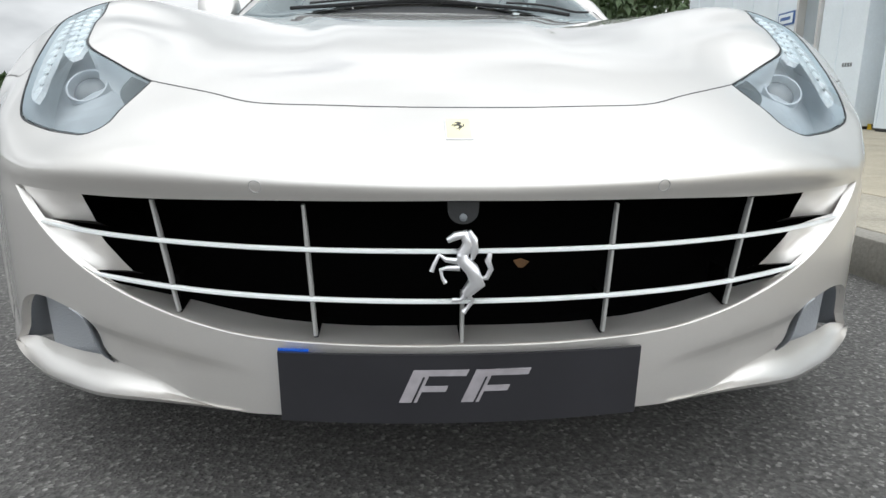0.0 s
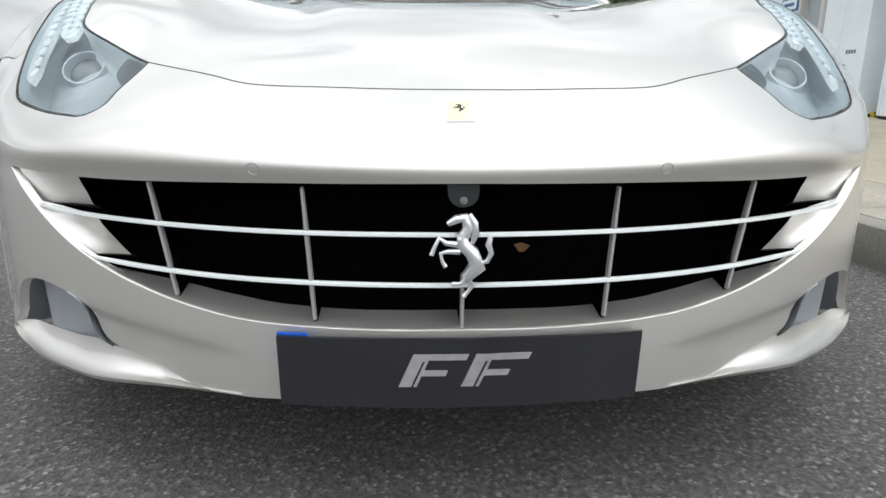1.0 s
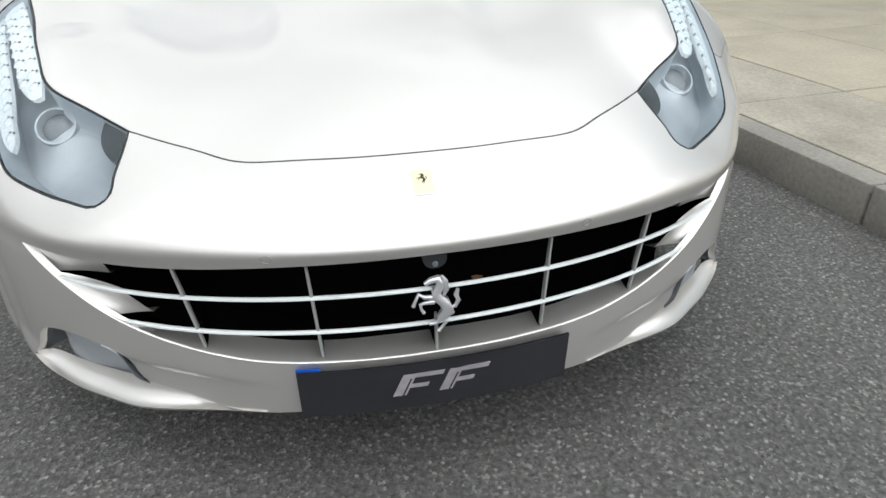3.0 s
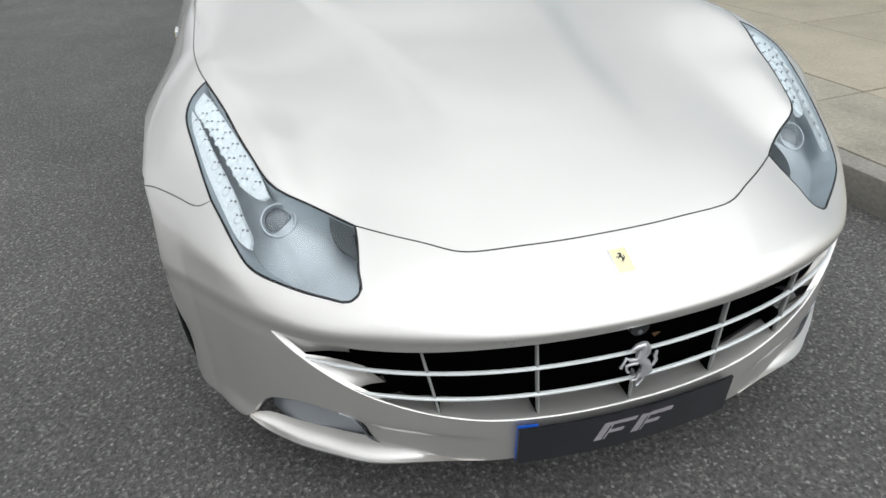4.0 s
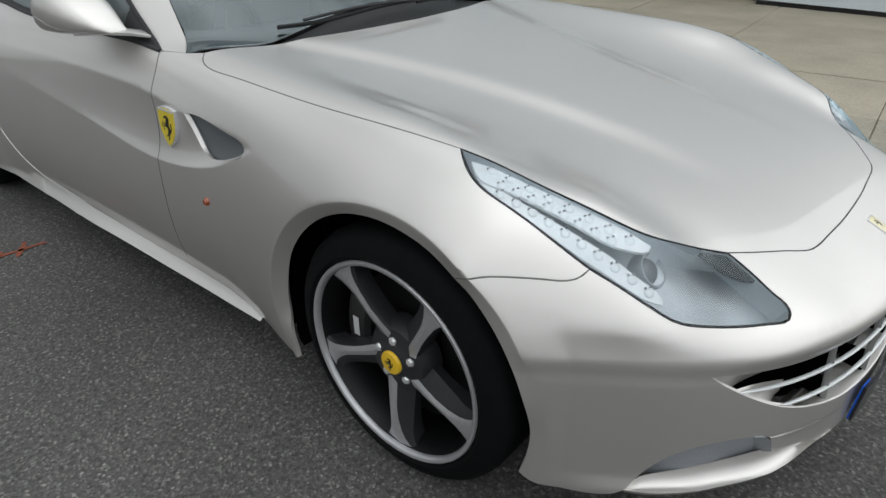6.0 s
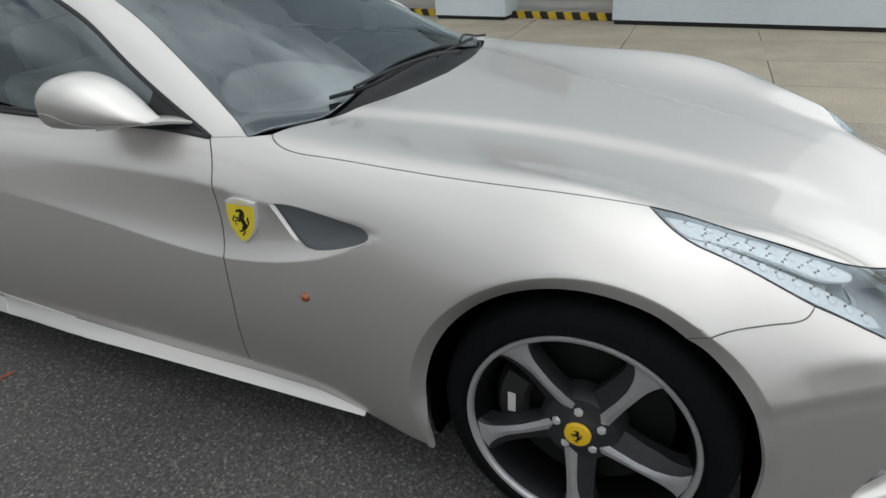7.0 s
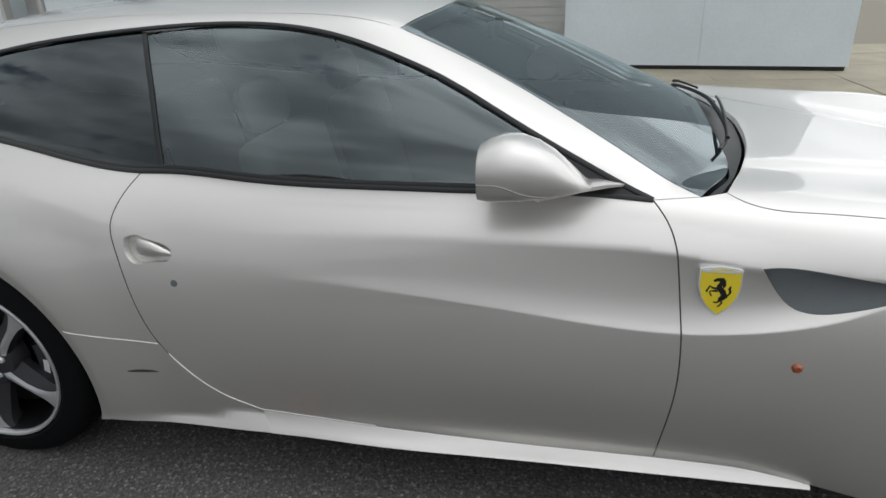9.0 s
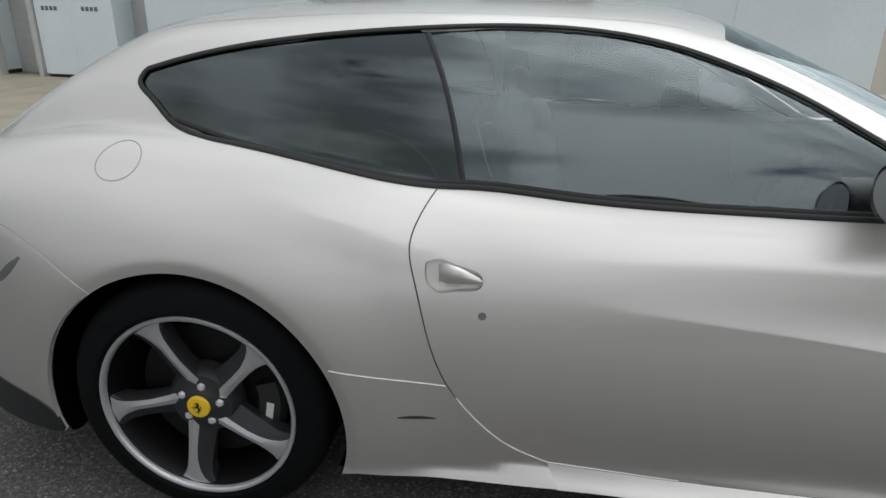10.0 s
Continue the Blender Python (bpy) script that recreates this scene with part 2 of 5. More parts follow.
# ---- ground, kerb, paving ----
def asphalt():
    m = material("asphalt", (.052, .050, .047), .85)
    n, l = m.node_tree.nodes, m.node_tree.links
    b = n["Principled BSDF"]
    place = n.new("ShaderNodeTexCoord")
    stones = n.new("ShaderNodeTexVoronoi")
    stones.inputs["Scale"].default_value = 140
    fine = n.new("ShaderNodeTexNoise")
    fine.inputs["Scale"].default_value, fine.inputs["Detail"].default_value = 260, 4
    broad = n.new("ShaderNodeTexNoise")
    broad.inputs["Scale"].default_value, broad.inputs["Detail"].default_value = 1.1, 6
    ramp1 = n.new("ShaderNodeValToRGB")
    e = ramp1.color_ramp.elements
    e[0].position, e[0].color = .0, (.056, .054, .051, 1)
    e[1].position, e[1].color = 1.0, (.27, .262, .248, 1)
    mid = e.new(.72)
    mid.color = (.108, .105, .100, 1)
    spots = n.new("ShaderNodeTexVoronoi")
    spots.inputs["Scale"].default_value = 17
    spot = n.new("ShaderNodeMapRange")
    spot.inputs["From Min"].default_value, spot.inputs["From Max"].default_value = .05, .09
    spot.inputs["To Min"].default_value, spot.inputs["To Max"].default_value = 1, 0
    grade = n.new("ShaderNodeMapRange")
    grade.inputs["From Min"].default_value, grade.inputs["From Max"].default_value = .3, .7
    grade.inputs["To Min"].default_value, grade.inputs["To Max"].default_value = .8, 1.2
    mul = n.new("ShaderNodeMix")
    mul.data_type, mul.blend_type = "RGBA", "MULTIPLY"
    mul.inputs[0].default_value = 1
    add = n.new("ShaderNodeMix")
    add.data_type = "RGBA"
    add.inputs[7].default_value = (.42, .41, .39, 1)
    for k in (stones, fine, broad, spots):
        l.new(place.outputs["Object"], k.inputs["Vector"])
    grey = n.new("ShaderNodeRGBToBW")
    l.new(stones.outputs["Color"], grey.inputs["Color"])
    l.new(grey.outputs["Val"], ramp1.inputs["Fac"])
    l.new(ramp1.outputs["Color"], mul.inputs[6])
    l.new(broad.outputs["Fac"], grade.inputs["Value"])
    speck = n.new("ShaderNodeMapRange")
    speck.inputs["From Min"].default_value, speck.inputs["From Max"].default_value = .3, .7
    speck.inputs["To Min"].default_value, speck.inputs["To Max"].default_value = .6, 1.4
    fine.inputs["Scale"].default_value = 75
    l.new(fine.outputs["Fac"], speck.inputs["Value"])
    both = n.new("ShaderNodeMath")
    both.operation = "MULTIPLY"
    l.new(grade.outputs["Result"], both.inputs[0])
    l.new(speck.outputs["Result"], both.inputs[1])
    l.new(both.outputs["Value"], mul.inputs[7])
    l.new(spots.outputs["Distance"], spot.inputs["Value"])
    half = n.new("ShaderNodeMath")
    half.operation = "MULTIPLY"
    half.inputs[1].default_value = .6
    l.new(spot.outputs["Result"], half.inputs[0])
    l.new(half.outputs["Value"], add.inputs[0])
    l.new(mul.outputs[2], add.inputs[6])
    l.new(add.outputs[2], b.inputs["Base Color"])
    rel = n.new("ShaderNodeBump")
    rel.inputs["Distance"].default_value = .002
    l.new(stones.outputs["Distance"], rel.inputs["Height"])
    l.new(rel.outputs["Normal"], b.inputs["Normal"])
    return m


ASPHALT = asphalt()
CONCRETE = material("pale_concrete", (.41, .365, .28), .85, grain=.12, grain_size=55, stain=.16, stain_size=2.2, bump=.002, bump_size=90)
KERB_STONE = material("kerb_stone", (.26, .245, .215), .85, grain=.18, grain_size=60, stain=.2, stain_size=3, bump=.003, bump_size=80)
SLAB_ROUGH = material("weathered_slab", (.35, .32, .26), .9, grain=.2, grain_size=70, stain=.25, stain_size=2.6, bump=.003, bump_size=110)
MUD = material("dark_joint", (.27, .245, .195), .9)


TURN = Matrix.Rotation(math.atan(.0777), 4, "Z")   # along the kerb

bm = bmesh.new()
bmesh.ops.create_grid(bm, x_segments=8, y_segments=8, size=300)
tagged(part("ground", bm, ASPHALT), "dark grey worn asphalt ground with pale stone chips", "ground", kind="structure")

bm = bmesh.new()
box(bm, .02, -40, -.05, 60, 60, .135, Matrix.Translation((1.634, 0, 0)) @ TURN)
pavement = tagged(part("pavement", bm, MUD), "pale concrete paving slabs between kerb and garages", "pavement", kind="structure")


# ---- the body's form: smooth curves along the car, joined into one closed skin ----
def spline(*knots):
    """A natural cubic curve through (x, y) knots, straight beyond its ends."""
    kx, ky = np.array(knots, float).T
    n = len(kx)
    h = np.diff(kx)
    m, r = np.eye(n), np.zeros(n)
    for i in range(1, n - 1):
        m[i, i - 1:i + 2] = h[i - 1], 2 * (h[i - 1] + h[i]), h[i]
        r[i] = 6 * ((ky[i + 1] - ky[i]) / h[i] - (ky[i] - ky[i - 1]) / h[i - 1])
    c = np.linalg.solve(m, r)

    def value(x):
        x = np.asarray(x, float)
        i = np.clip(np.searchsorted(kx, x) - 1, 0, n - 2)
        d, xx = h[i], np.clip(x, kx[0], kx[-1])
        p, q = kx[i + 1] - xx, xx - kx[i]
        v = (c[i] * p ** 3 + c[i + 1] * q ** 3) / (6 * d) + (ky[i] / d - c[i] * d / 6) * p + (ky[i + 1] / d - c[i + 1] * d / 6) * q
        s0 = (ky[1] - ky[0]) / h[0] - h[0] * c[1] / 6
        s1 = (ky[-1] - ky[-2]) / h[-1] + h[-1] * c[-2] / 6
        return v + np.where(x < kx[0], (x - kx[0]) * s0, 0) + np.where(x > kx[-1], (x - kx[-1]) * s1, 0)
    return value


def smax(p, q, k):
    return (p + q + np.sqrt((p - q) ** 2 + k * k)) / 2


def smin(p, q, k):
    return (p + q - np.sqrt((p - q) ** 2 + k * k)) / 2


def ramp(x, lo, hi):
    t = np.clip((x - lo) / (hi - lo), 0, 1)
    return t * t * (3 - 2 * t)


def soft01(t, k=.22):
    return smin(smax(t, 0, k), 1, k)


HOOD = spline((-1.0, .492), (-.85, .566), (-.773, .603), (-.70, .635), (-.5, .706), (-.2, .782), (.1, .838), (.4, .884), (.75, .925), (1.2, .955), (3.0, .985), (3.5, .98), (3.8, .94), (4.3, .86))
CREST = spline((-.9, .40), (-.65, .540), (-.55, .605), (-.424, .697), (-.25, .800), (-.1, .853), (.05, .880), (.25, .897), (.5, .912), (.87, .938), (1.2, .955), (2.3, .975), (3.15, 1.07), (3.45, 1.055), (3.8, .975), (4.3, .84))
WIDE = spline((-.9, .93), (-.3, .970), (0, .973), (.25, .950), (.45, .929), (.7, .919), (1.0, .918), (1.6, .93), (2.26, .958), (2.55, .972), (3.0, .976), (3.5, .955), (4.0, .87), (4.3, .78))
FLARE = spline((.3, 0), (.55, 0), (.66, .010), (.8, .023), (1.0, .032), (1.6, .046), (2.0, .047), (2.2, .038), (2.4, .022), (2.56, .012), (2.8, .004), (3.0, .0))
ROOF = spline((.6, 1.2), (1.3, 1.345), (1.7, 1.372), (2.2, 1.379), (2.6, 1.376), (2.9, 1.358), (3.13, 1.334), (3.27, 1.303), (3.4, 1.246), (3.56, 1.156), (3.72, 1.06), (3.9, .955), (4.1, .86), (4.3, .78))
SHOULDER = spline((.6, .77), (1.0, .785), (1.6, .80), (2.3, .80), (2.8, .765), (3.235, .70), (3.7, .58), (4.1, .42))
CREASE_UP = spline((.3, .755), (.507, .762), (.65, .769), (.803, .781), (1.0, .809), (1.2, .819), (1.5, .823), (1.8, .821), (2.1, .82))
CREASE_LOW = spline((.3, .76), (.48, .75), (.6, .695), (.72, .655), (.83, .634), (.99, .623), (1.28, .646), (1.52, .674), (2.1, .73))
SCOOP = spline((.3, .9), (.5, .9), (.6, .88), (.72, .68), (.83, .55), (.99, .43), (1.28, .31), (1.52, .22), (1.85, .10), (2.1, .0), (2.4, 0))
STEP = spline((.3, .020), (.8, .021), (1.0, .026), (1.3, .028), (1.5, .036), (1.7, .052), (1.94, .067), (2.08, .080), (2.25, .064), (2.43, .044), (2.6, .041), (3.0, .048))
HAUNCH = spline((2.2, .79), (2.42, .833), (2.604, .877), (2.79, .917), (3.0, .95))
BULGE = spline((-1.0, .20), (-.6, .20), (-.2, .215), (.5, .36), (.9, .50), (1.5, .6))


def top(a, y):
    q = np.minimum(a / .74, 1)
    q = q ** 8 * (9 - 8 * q)
    z = HOOD(y) + (CREST(y) - HOOD(y)) * q
    # raised middle of the bonnet, with a soft edge that runs back from the nose
    edge = BULGE(y)
    z = z - .016 * soft01((a - edge) / .064, .34) * ramp(y, -.6, .0) * (1 - q)
    # the wing's crest runs out forwards over the lamp
    z = z + np.exp(-((a - .645) / .09) ** 2) * (.05 * np.exp(-((y + .50) / .13) ** 2) + .02 * np.exp(-((y + .33) / .10) ** 2))
    drop = 2.7 + 2.6 * (1 - ramp(y, -.45, -.2))
    return z - drop * np.maximum(a - .715, 0) ** 2 * (1 - ramp(y, .2, .8))


def side(y, z):
    d = np.maximum(z - .5, 0)
    # the flank tucks in towards the sill between the wheels
    low = np.maximum(.5 - z, 0) ** 2 * (.25 + .36 * ramp(y, .4, .8) * (1 - ramp(y, 2.1, 2.5)))
    w = WIDE(y) - .36 * d ** 2 - 3.2 * d ** 5 - low
    up, dn = CREASE_UP(y), CREASE_LOW(y)
    # scoop: turns in sharply under the upper crease and rises to face the sky at the lower one
    span = np.maximum(up - dn, .004)
    under = up - z
    u = np.clip((under + np.sqrt(under ** 2 + .0075 ** 2)) / 2 / span, 0, 1)
    w = w - span * np.maximum(SCOOP(y), 0) * u * (1 - u) * (.8 * (1 - u) + 1.2 * u + .5 * (1 - u) ** 5) * ramp(y, .45, .54)
    w = w + .009 * np.maximum(1 - np.where(z > up, np.sqrt((z - up) ** 2 + .004 ** 2) / .06, np.sqrt(under ** 2 + .0113 ** 2) / .17), 0) * ramp(y, .62, .95) * (1 - ramp(y, 1.75, 2.3))
    w = w + (FLARE(y) + .028 * (1 - ramp(y, 2.1, 2.5))) * ramp(y, .95, 1.2) * (1 - soft01((z - .178 - .012 * ramp(y, 1.5, 2.0)) / STEP(y), .05))
    w = w + .038 * np.exp(-((z - .73) / .12) ** 2 - ((y + .15) / .19) ** 2)
    # edge of the haunch behind the door
    w = w + .006 * np.maximum(1 - np.abs(z - HAUNCH(y)) / .07, 0) * ramp(y, 2.2, 2.5) * (1 - ramp(y, 2.75, 3.0))
    # lips round the wheel openings
    for cy, cz, rad in ((0, .337, .38), (3.0, .326, .413)):
        r = np.hypot(y - cy, z - cz)
        w = w + .011 * (1 - ramp(r, rad + .03, rad + .24)) - (.26 if cy else 0) * smax(rad + .032 - r, 0, .006)
    return w


def FACET(a):
    return .316 - .155 * (.55 - a)


def nose(a, z):
    a = np.minimum(a, 1.0)
    y = -.897 + .33 * a ** 2 + .22 * a ** 4 + np.where(a > .845, .1092 + .52 * (a - .845), .42 * a ** 8)
    lip = (1 - ramp(z, .195, .25)) * ramp(a, .36, .56) * (1 - ramp(a, .78, .88))
    y = y + .018 * (1 - ramp(z, .498, .545)) + .034 * ramp(a, .56, .76) * (1 - ramp(a, .78, .94)) * ramp(z, .48, .59) - .040 * ramp(a, .78, .90) * (1 - ramp(z, .48, .66))
    # shallow facet beside the lower inlet
    y = y + .006 * soft01((FACET(a) - z) / .014, .12) * ramp(a, .27, .42) * (1 - ramp(a, .545, .56))
    return y + .06 * np.maximum(.2 - z, 0) - .022 * lip


def body(p):
    """The skin before the front wheel openings are flattened."""
    a, y, z = np.abs(p[..., 0]), p[..., 1], p[..., 2]
    f = smax(z - top(a, y), (a - side(y, z)) * .9, .075 - .025 * np.exp(-((y + .05) / .25) ** 2))
    f = smax(f, (nose(a, z) - y) * .8, .022)
    f = smax(f, (y - 4.02 + .22 * a ** 2 + .5 * a ** 6) * .9, .08)
    f = smax(f, .14 - z, .03)
    screen = .905 + .50 * (y - .68 - .43 * a ** 2) - .055 * (y - .68) ** 2
    g = smax(z - screen, z - (ROOF(y) - .10 * a ** 2 - .1 * a ** 6), .04)
    d = z - .95
    g = smax(g, (a - (SHOULDER(y) - .33 * np.maximum(d, -.06) - .75 * np.maximum(d, 0) ** 2)) * .9, .07)
    g = smax(g, y - 4.0, .08)
    return smin(f, g, .015)


# the flat band round the front wheel opening: its inner and outer radius
OPEN_R, BAND_R = .380, .414
TURNS = np.linspace(-math.pi, math.pi, 121)


def band_edge():
    y, z = BAND_R * np.cos(TURNS), np.maximum(.337 + BAND_R * np.sin(TURNS), .2)
    lo, hi = np.full(121, .3), np.full(121, 1.2)
    for _ in range(40):
        m = (lo + hi) / 2
        inside = body(np.stack([m, y, z], -1)) < 0
        lo, hi = np.where(inside, m, lo), np.where(inside, hi, m)
    return lo


EDGE_X = band_edge()


def skin(p):
    """Less than 0 inside the car, 0 on its skin."""
    f = body(p)
    a, y, z = np.abs(p[..., 0]), p[..., 1], p[..., 2]
    r = np.hypot(y, z - .337)
    e = np.interp(np.arctan2(z - .337, y), TURNS, EDGE_X)
    front = np.arctan2(np.abs(z - .337), -y)
    fade = 1 - ramp(.337 - z, .0, .12) * (y > 0)
    g = a - e - fade * (.6 + .4 * np.maximum(ramp(front, .25, .75), ramp(z, .337, .45))) * (np.maximum(smin(.908, e + .034, .02), e - .032) - e) * np.clip((BAND_R - r) / (BAND_R - OPEN_R), 0, 1.2)
    return np.where((r < BAND_R) & (a > .6) & (z > .14), g, f)


CORE_Y, CORE_Z = .25, .42


def spread(p):
    """Middle line point and direction outwards for places near the skin."""
    p = np.asarray(p, float)
    s = np.zeros_like(p)
    s[..., 1] = np.clip(p[..., 1], CORE_Y, 3.3)
    s[..., 2] = CORE_Z
    d = p - s
    return s, d / np.linalg.norm(d, axis=-1, keepdims=True)


def onto(p):
    """The places on the skin outwards of p."""
    s, d = spread(p)
    lo, hi = np.zeros(d.shape[:-1]), np.full(d.shape[:-1], 1.75)
    for _ in range(42):
        m = (lo + hi) / 2
        inside = skin(s + d * m[..., None]) < 0
        lo, hi = np.where(inside, m, lo), np.where(inside, hi, m)
    return s + d * lo[..., None]


def normal(p, e=.0025):
    g = np.stack([skin(p + np.eye(3)[i] * e) - skin(p - np.eye(3)[i] * e) for i in range(3)], -1)
    return g / np.linalg.norm(g, axis=-1, keepdims=True)


# ---- panels cut from the skin ----
def flat_top(p):
    return p[..., :2].copy()


def ray_top(q):
    o = np.stack([q[..., 0], q[..., 1], np.full(q.shape[:-1], .42)], -1)
    return o, np.broadcast_to(np.array([0., 0, 1]), o.shape)


def flat_side(p):
    return p[..., 1:].copy()


def ray_side(q):
    o = np.stack([np.zeros(q.shape[:-1]), q[..., 0], q[..., 1]], -1)
    return o, np.broadcast_to(np.array([1., 0, 0]), o.shape)


def flat_wrap(p):
    s, d = spread(p)
    turn = np.arctan2(d[..., 0], d[..., 2])
    u = np.where(p[..., 1] < CORE_Y, CORE_Y - .9 * np.arcsin(np.clip(-d[..., 1], -1, 1)), np.where(p[..., 1] > 3.3, 3.3 + .9 * np.arcsin(np.clip(d[..., 1], -1, 1)), p[..., 1]))
    return np.stack([u, turn * .8], -1)


def ray_wrap(q):
    u, turn = q[..., 0], q[..., 1] / .8
    lean = np.where(u < CORE_Y, (u - CORE_Y) / .9, np.where(u > 3.3, (u - 3.3) / .9, 0))
    o = np.stack([u * 0, np.clip(u, CORE_Y, 3.3), u * 0 + CORE_Z], -1)
    return o, np.stack([np.cos(lean) * np.sin(turn), np.sin(lean), np.cos(lean) * np.cos(turn)], -1)


def ball(y0, way):
    def flat(p):
        d = p - np.array([0, y0, CORE_Z])
        return np.stack([np.arctan2(d[..., 0], way * d[..., 1]), np.arcsin(d[..., 2] / np.linalg.norm(d, axis=-1))], -1)

    def cast(q):
        o = np.zeros(q.shape[:-1] + (3,)) + np.array([0, y0, CORE_Z])
        c = np.cos(q[..., 1])
        return o, np.stack([c * np.sin(q[..., 0]), way * c * np.cos(q[..., 0]), np.sin(q[..., 1])], -1)
    return flat, cast


TOP, SIDE, WRAP = (flat_top, ray_top), (flat_side, ray_side), (flat_wrap, ray_wrap)
NOSE, TAIL = ball(CORE_Y, -1), ball(3.3, 1)


def reach(o, d):
    lo, hi = np.zeros(o.shape[:-1]), np.full(o.shape[:-1], 1.75)
    for _ in range(40):
        m = (lo + hi) / 2
        inside = skin(o + d * m[..., None]) < 0
        lo, hi = np.where(inside, m, lo), np.where(inside, hi, m)
    return o + d * lo[..., None]


def curve(pts, step):
    """Points at even steps along a smooth curve through pts."""
    p = np.array(pts, float)
    if len(p) == 2:
        n = max(2, int(np.linalg.norm(p[1] - p[0]) / step) + 1)
        return p[0] + (p[1] - p[0]) * np.linspace(0, 1, n)[:, None]
    s = np.concatenate([[0], np.cumsum(np.linalg.norm(np.diff(p, axis=0), axis=1))])
    t = np.linspace(0, s[-1], max(3, int(s[-1] / step) + 1))
    return np.stack([spline(*zip(s, p[:, i]))(t) for i in range(3)], -1)


def loop(segs, step):
    """A closed outline out of curves that meet at corners."""
    out = []
    for seg in segs:
        out.append(curve(seg, step)[:-1])
    return np.concatenate(out)


def inside_loop(q, poly):
    x, y = q[:, 0][:, None], q[:, 1][:, None]
    ax, ay = poly[:, 0], poly[:, 1]
    bx, by = np.roll(ax, -1), np.roll(ay, -1)
    dy = np.where(by == ay, 1e-12, by - ay)
    return (((ay > y) != (by > y)) & (x < (bx - ax) * (y - ay) / dy + ax)).sum(1) % 2 == 1


def mirror_pts(p):
    return [(-a, y, z) for a, y, z in reversed(p)]


def both(half):
    """A whole outline from segments of the half with x over 0, from the middle to the middle."""
    return list(half) + [mirror_pts(s) for s in reversed(half)]


def skin_patch(segs, view, step=.022, holes=(), lift=0.0, creases=()):
    """Places, normals and triangles of a piece of the skin inside an outline."""
    from mathutils.geometry import delaunay_2d_cdt
    flat, cast = view
    rings = [flat(loop(segs, step))] + [flat(loop(h, step)) for h in holes]
    outer = rings[0]
    scale = step / np.median(np.linalg.norm(np.diff(outer, axis=0), axis=1))
    h = step / scale
    lo, hi = outer.min(0), outer.max(0)
    gx, gy = np.arange(lo[0], hi[0], h), np.arange(lo[1], hi[1], h * .87)
    g = np.stack(np.meshgrid(gx, gy), -1)
    g[1::2, :, 0] += h / 2
    g = g.reshape(-1, 2)
    keep = inside_loop(g, outer)
    for r in rings[1:]:
        keep &= ~inside_loop(g, r)
    g = g[keep]
    for r in rings:
        near = np.full(len(g), 9.)
        for i in range(0, len(r), 200):
            near = np.minimum(near, np.linalg.norm(g[:, None] - r[None, i:i + 200], axis=2).min(1))
        g = g[near > h * .55]
    for c in creases:
        q = flat(curve(c, step * .7))
        for i in range(0, len(q), 200):
            g = g[np.linalg.norm(g[:, None] - q[None, i:i + 200], axis=2).min(1) > h * .42]
    pts, edges = [], []
    for r in rings:
        n0 = len(pts)
        pts += [Vector(p) for p in r]
        edges += [(n0 + i, n0 + (i + 1) % len(r)) for i in range(len(r))]
    for c in creases:
        q = flat(curve(c, step * .7))
        ok = inside_loop(q, outer)
        n0 = len(pts)
        pts += [Vector(p) for p in q]
        edges += [(n0 + i, n0 + i + 1) for i in range(len(q) - 1) if ok[i] and ok[i + 1]]
    pts += [Vector(p) for p in g]
    v, _, faces, *_ = delaunay_2d_cdt(pts, edges, [], 0, 1e-7)
    v = np.array([tuple(p) for p in v])
    f = np.array([t for t in faces if len(t) == 3])
    mid = v[f].mean(1)
    keep = inside_loop(mid, outer)
    for r in rings[1:]:
        keep &= ~inside_loop(mid, r)
    f = f[keep]
    used = np.unique(f)
    back = np.full(len(v), -1)
    back[used] = np.arange(len(used))
    v, f = v[used], back[f]
    o, d = cast(v)
    p = reach(o, d)
    nrm = normal(p)
    flip = (np.cross(p[f[:, 1]] - p[f[:, 0]], p[f[:, 2]] - p[f[:, 0]]) * nrm[f].sum(1)).sum(1) < 0
    f[flip] = f[flip][:, ::-1]
    return p + nrm * lift, nrm, f


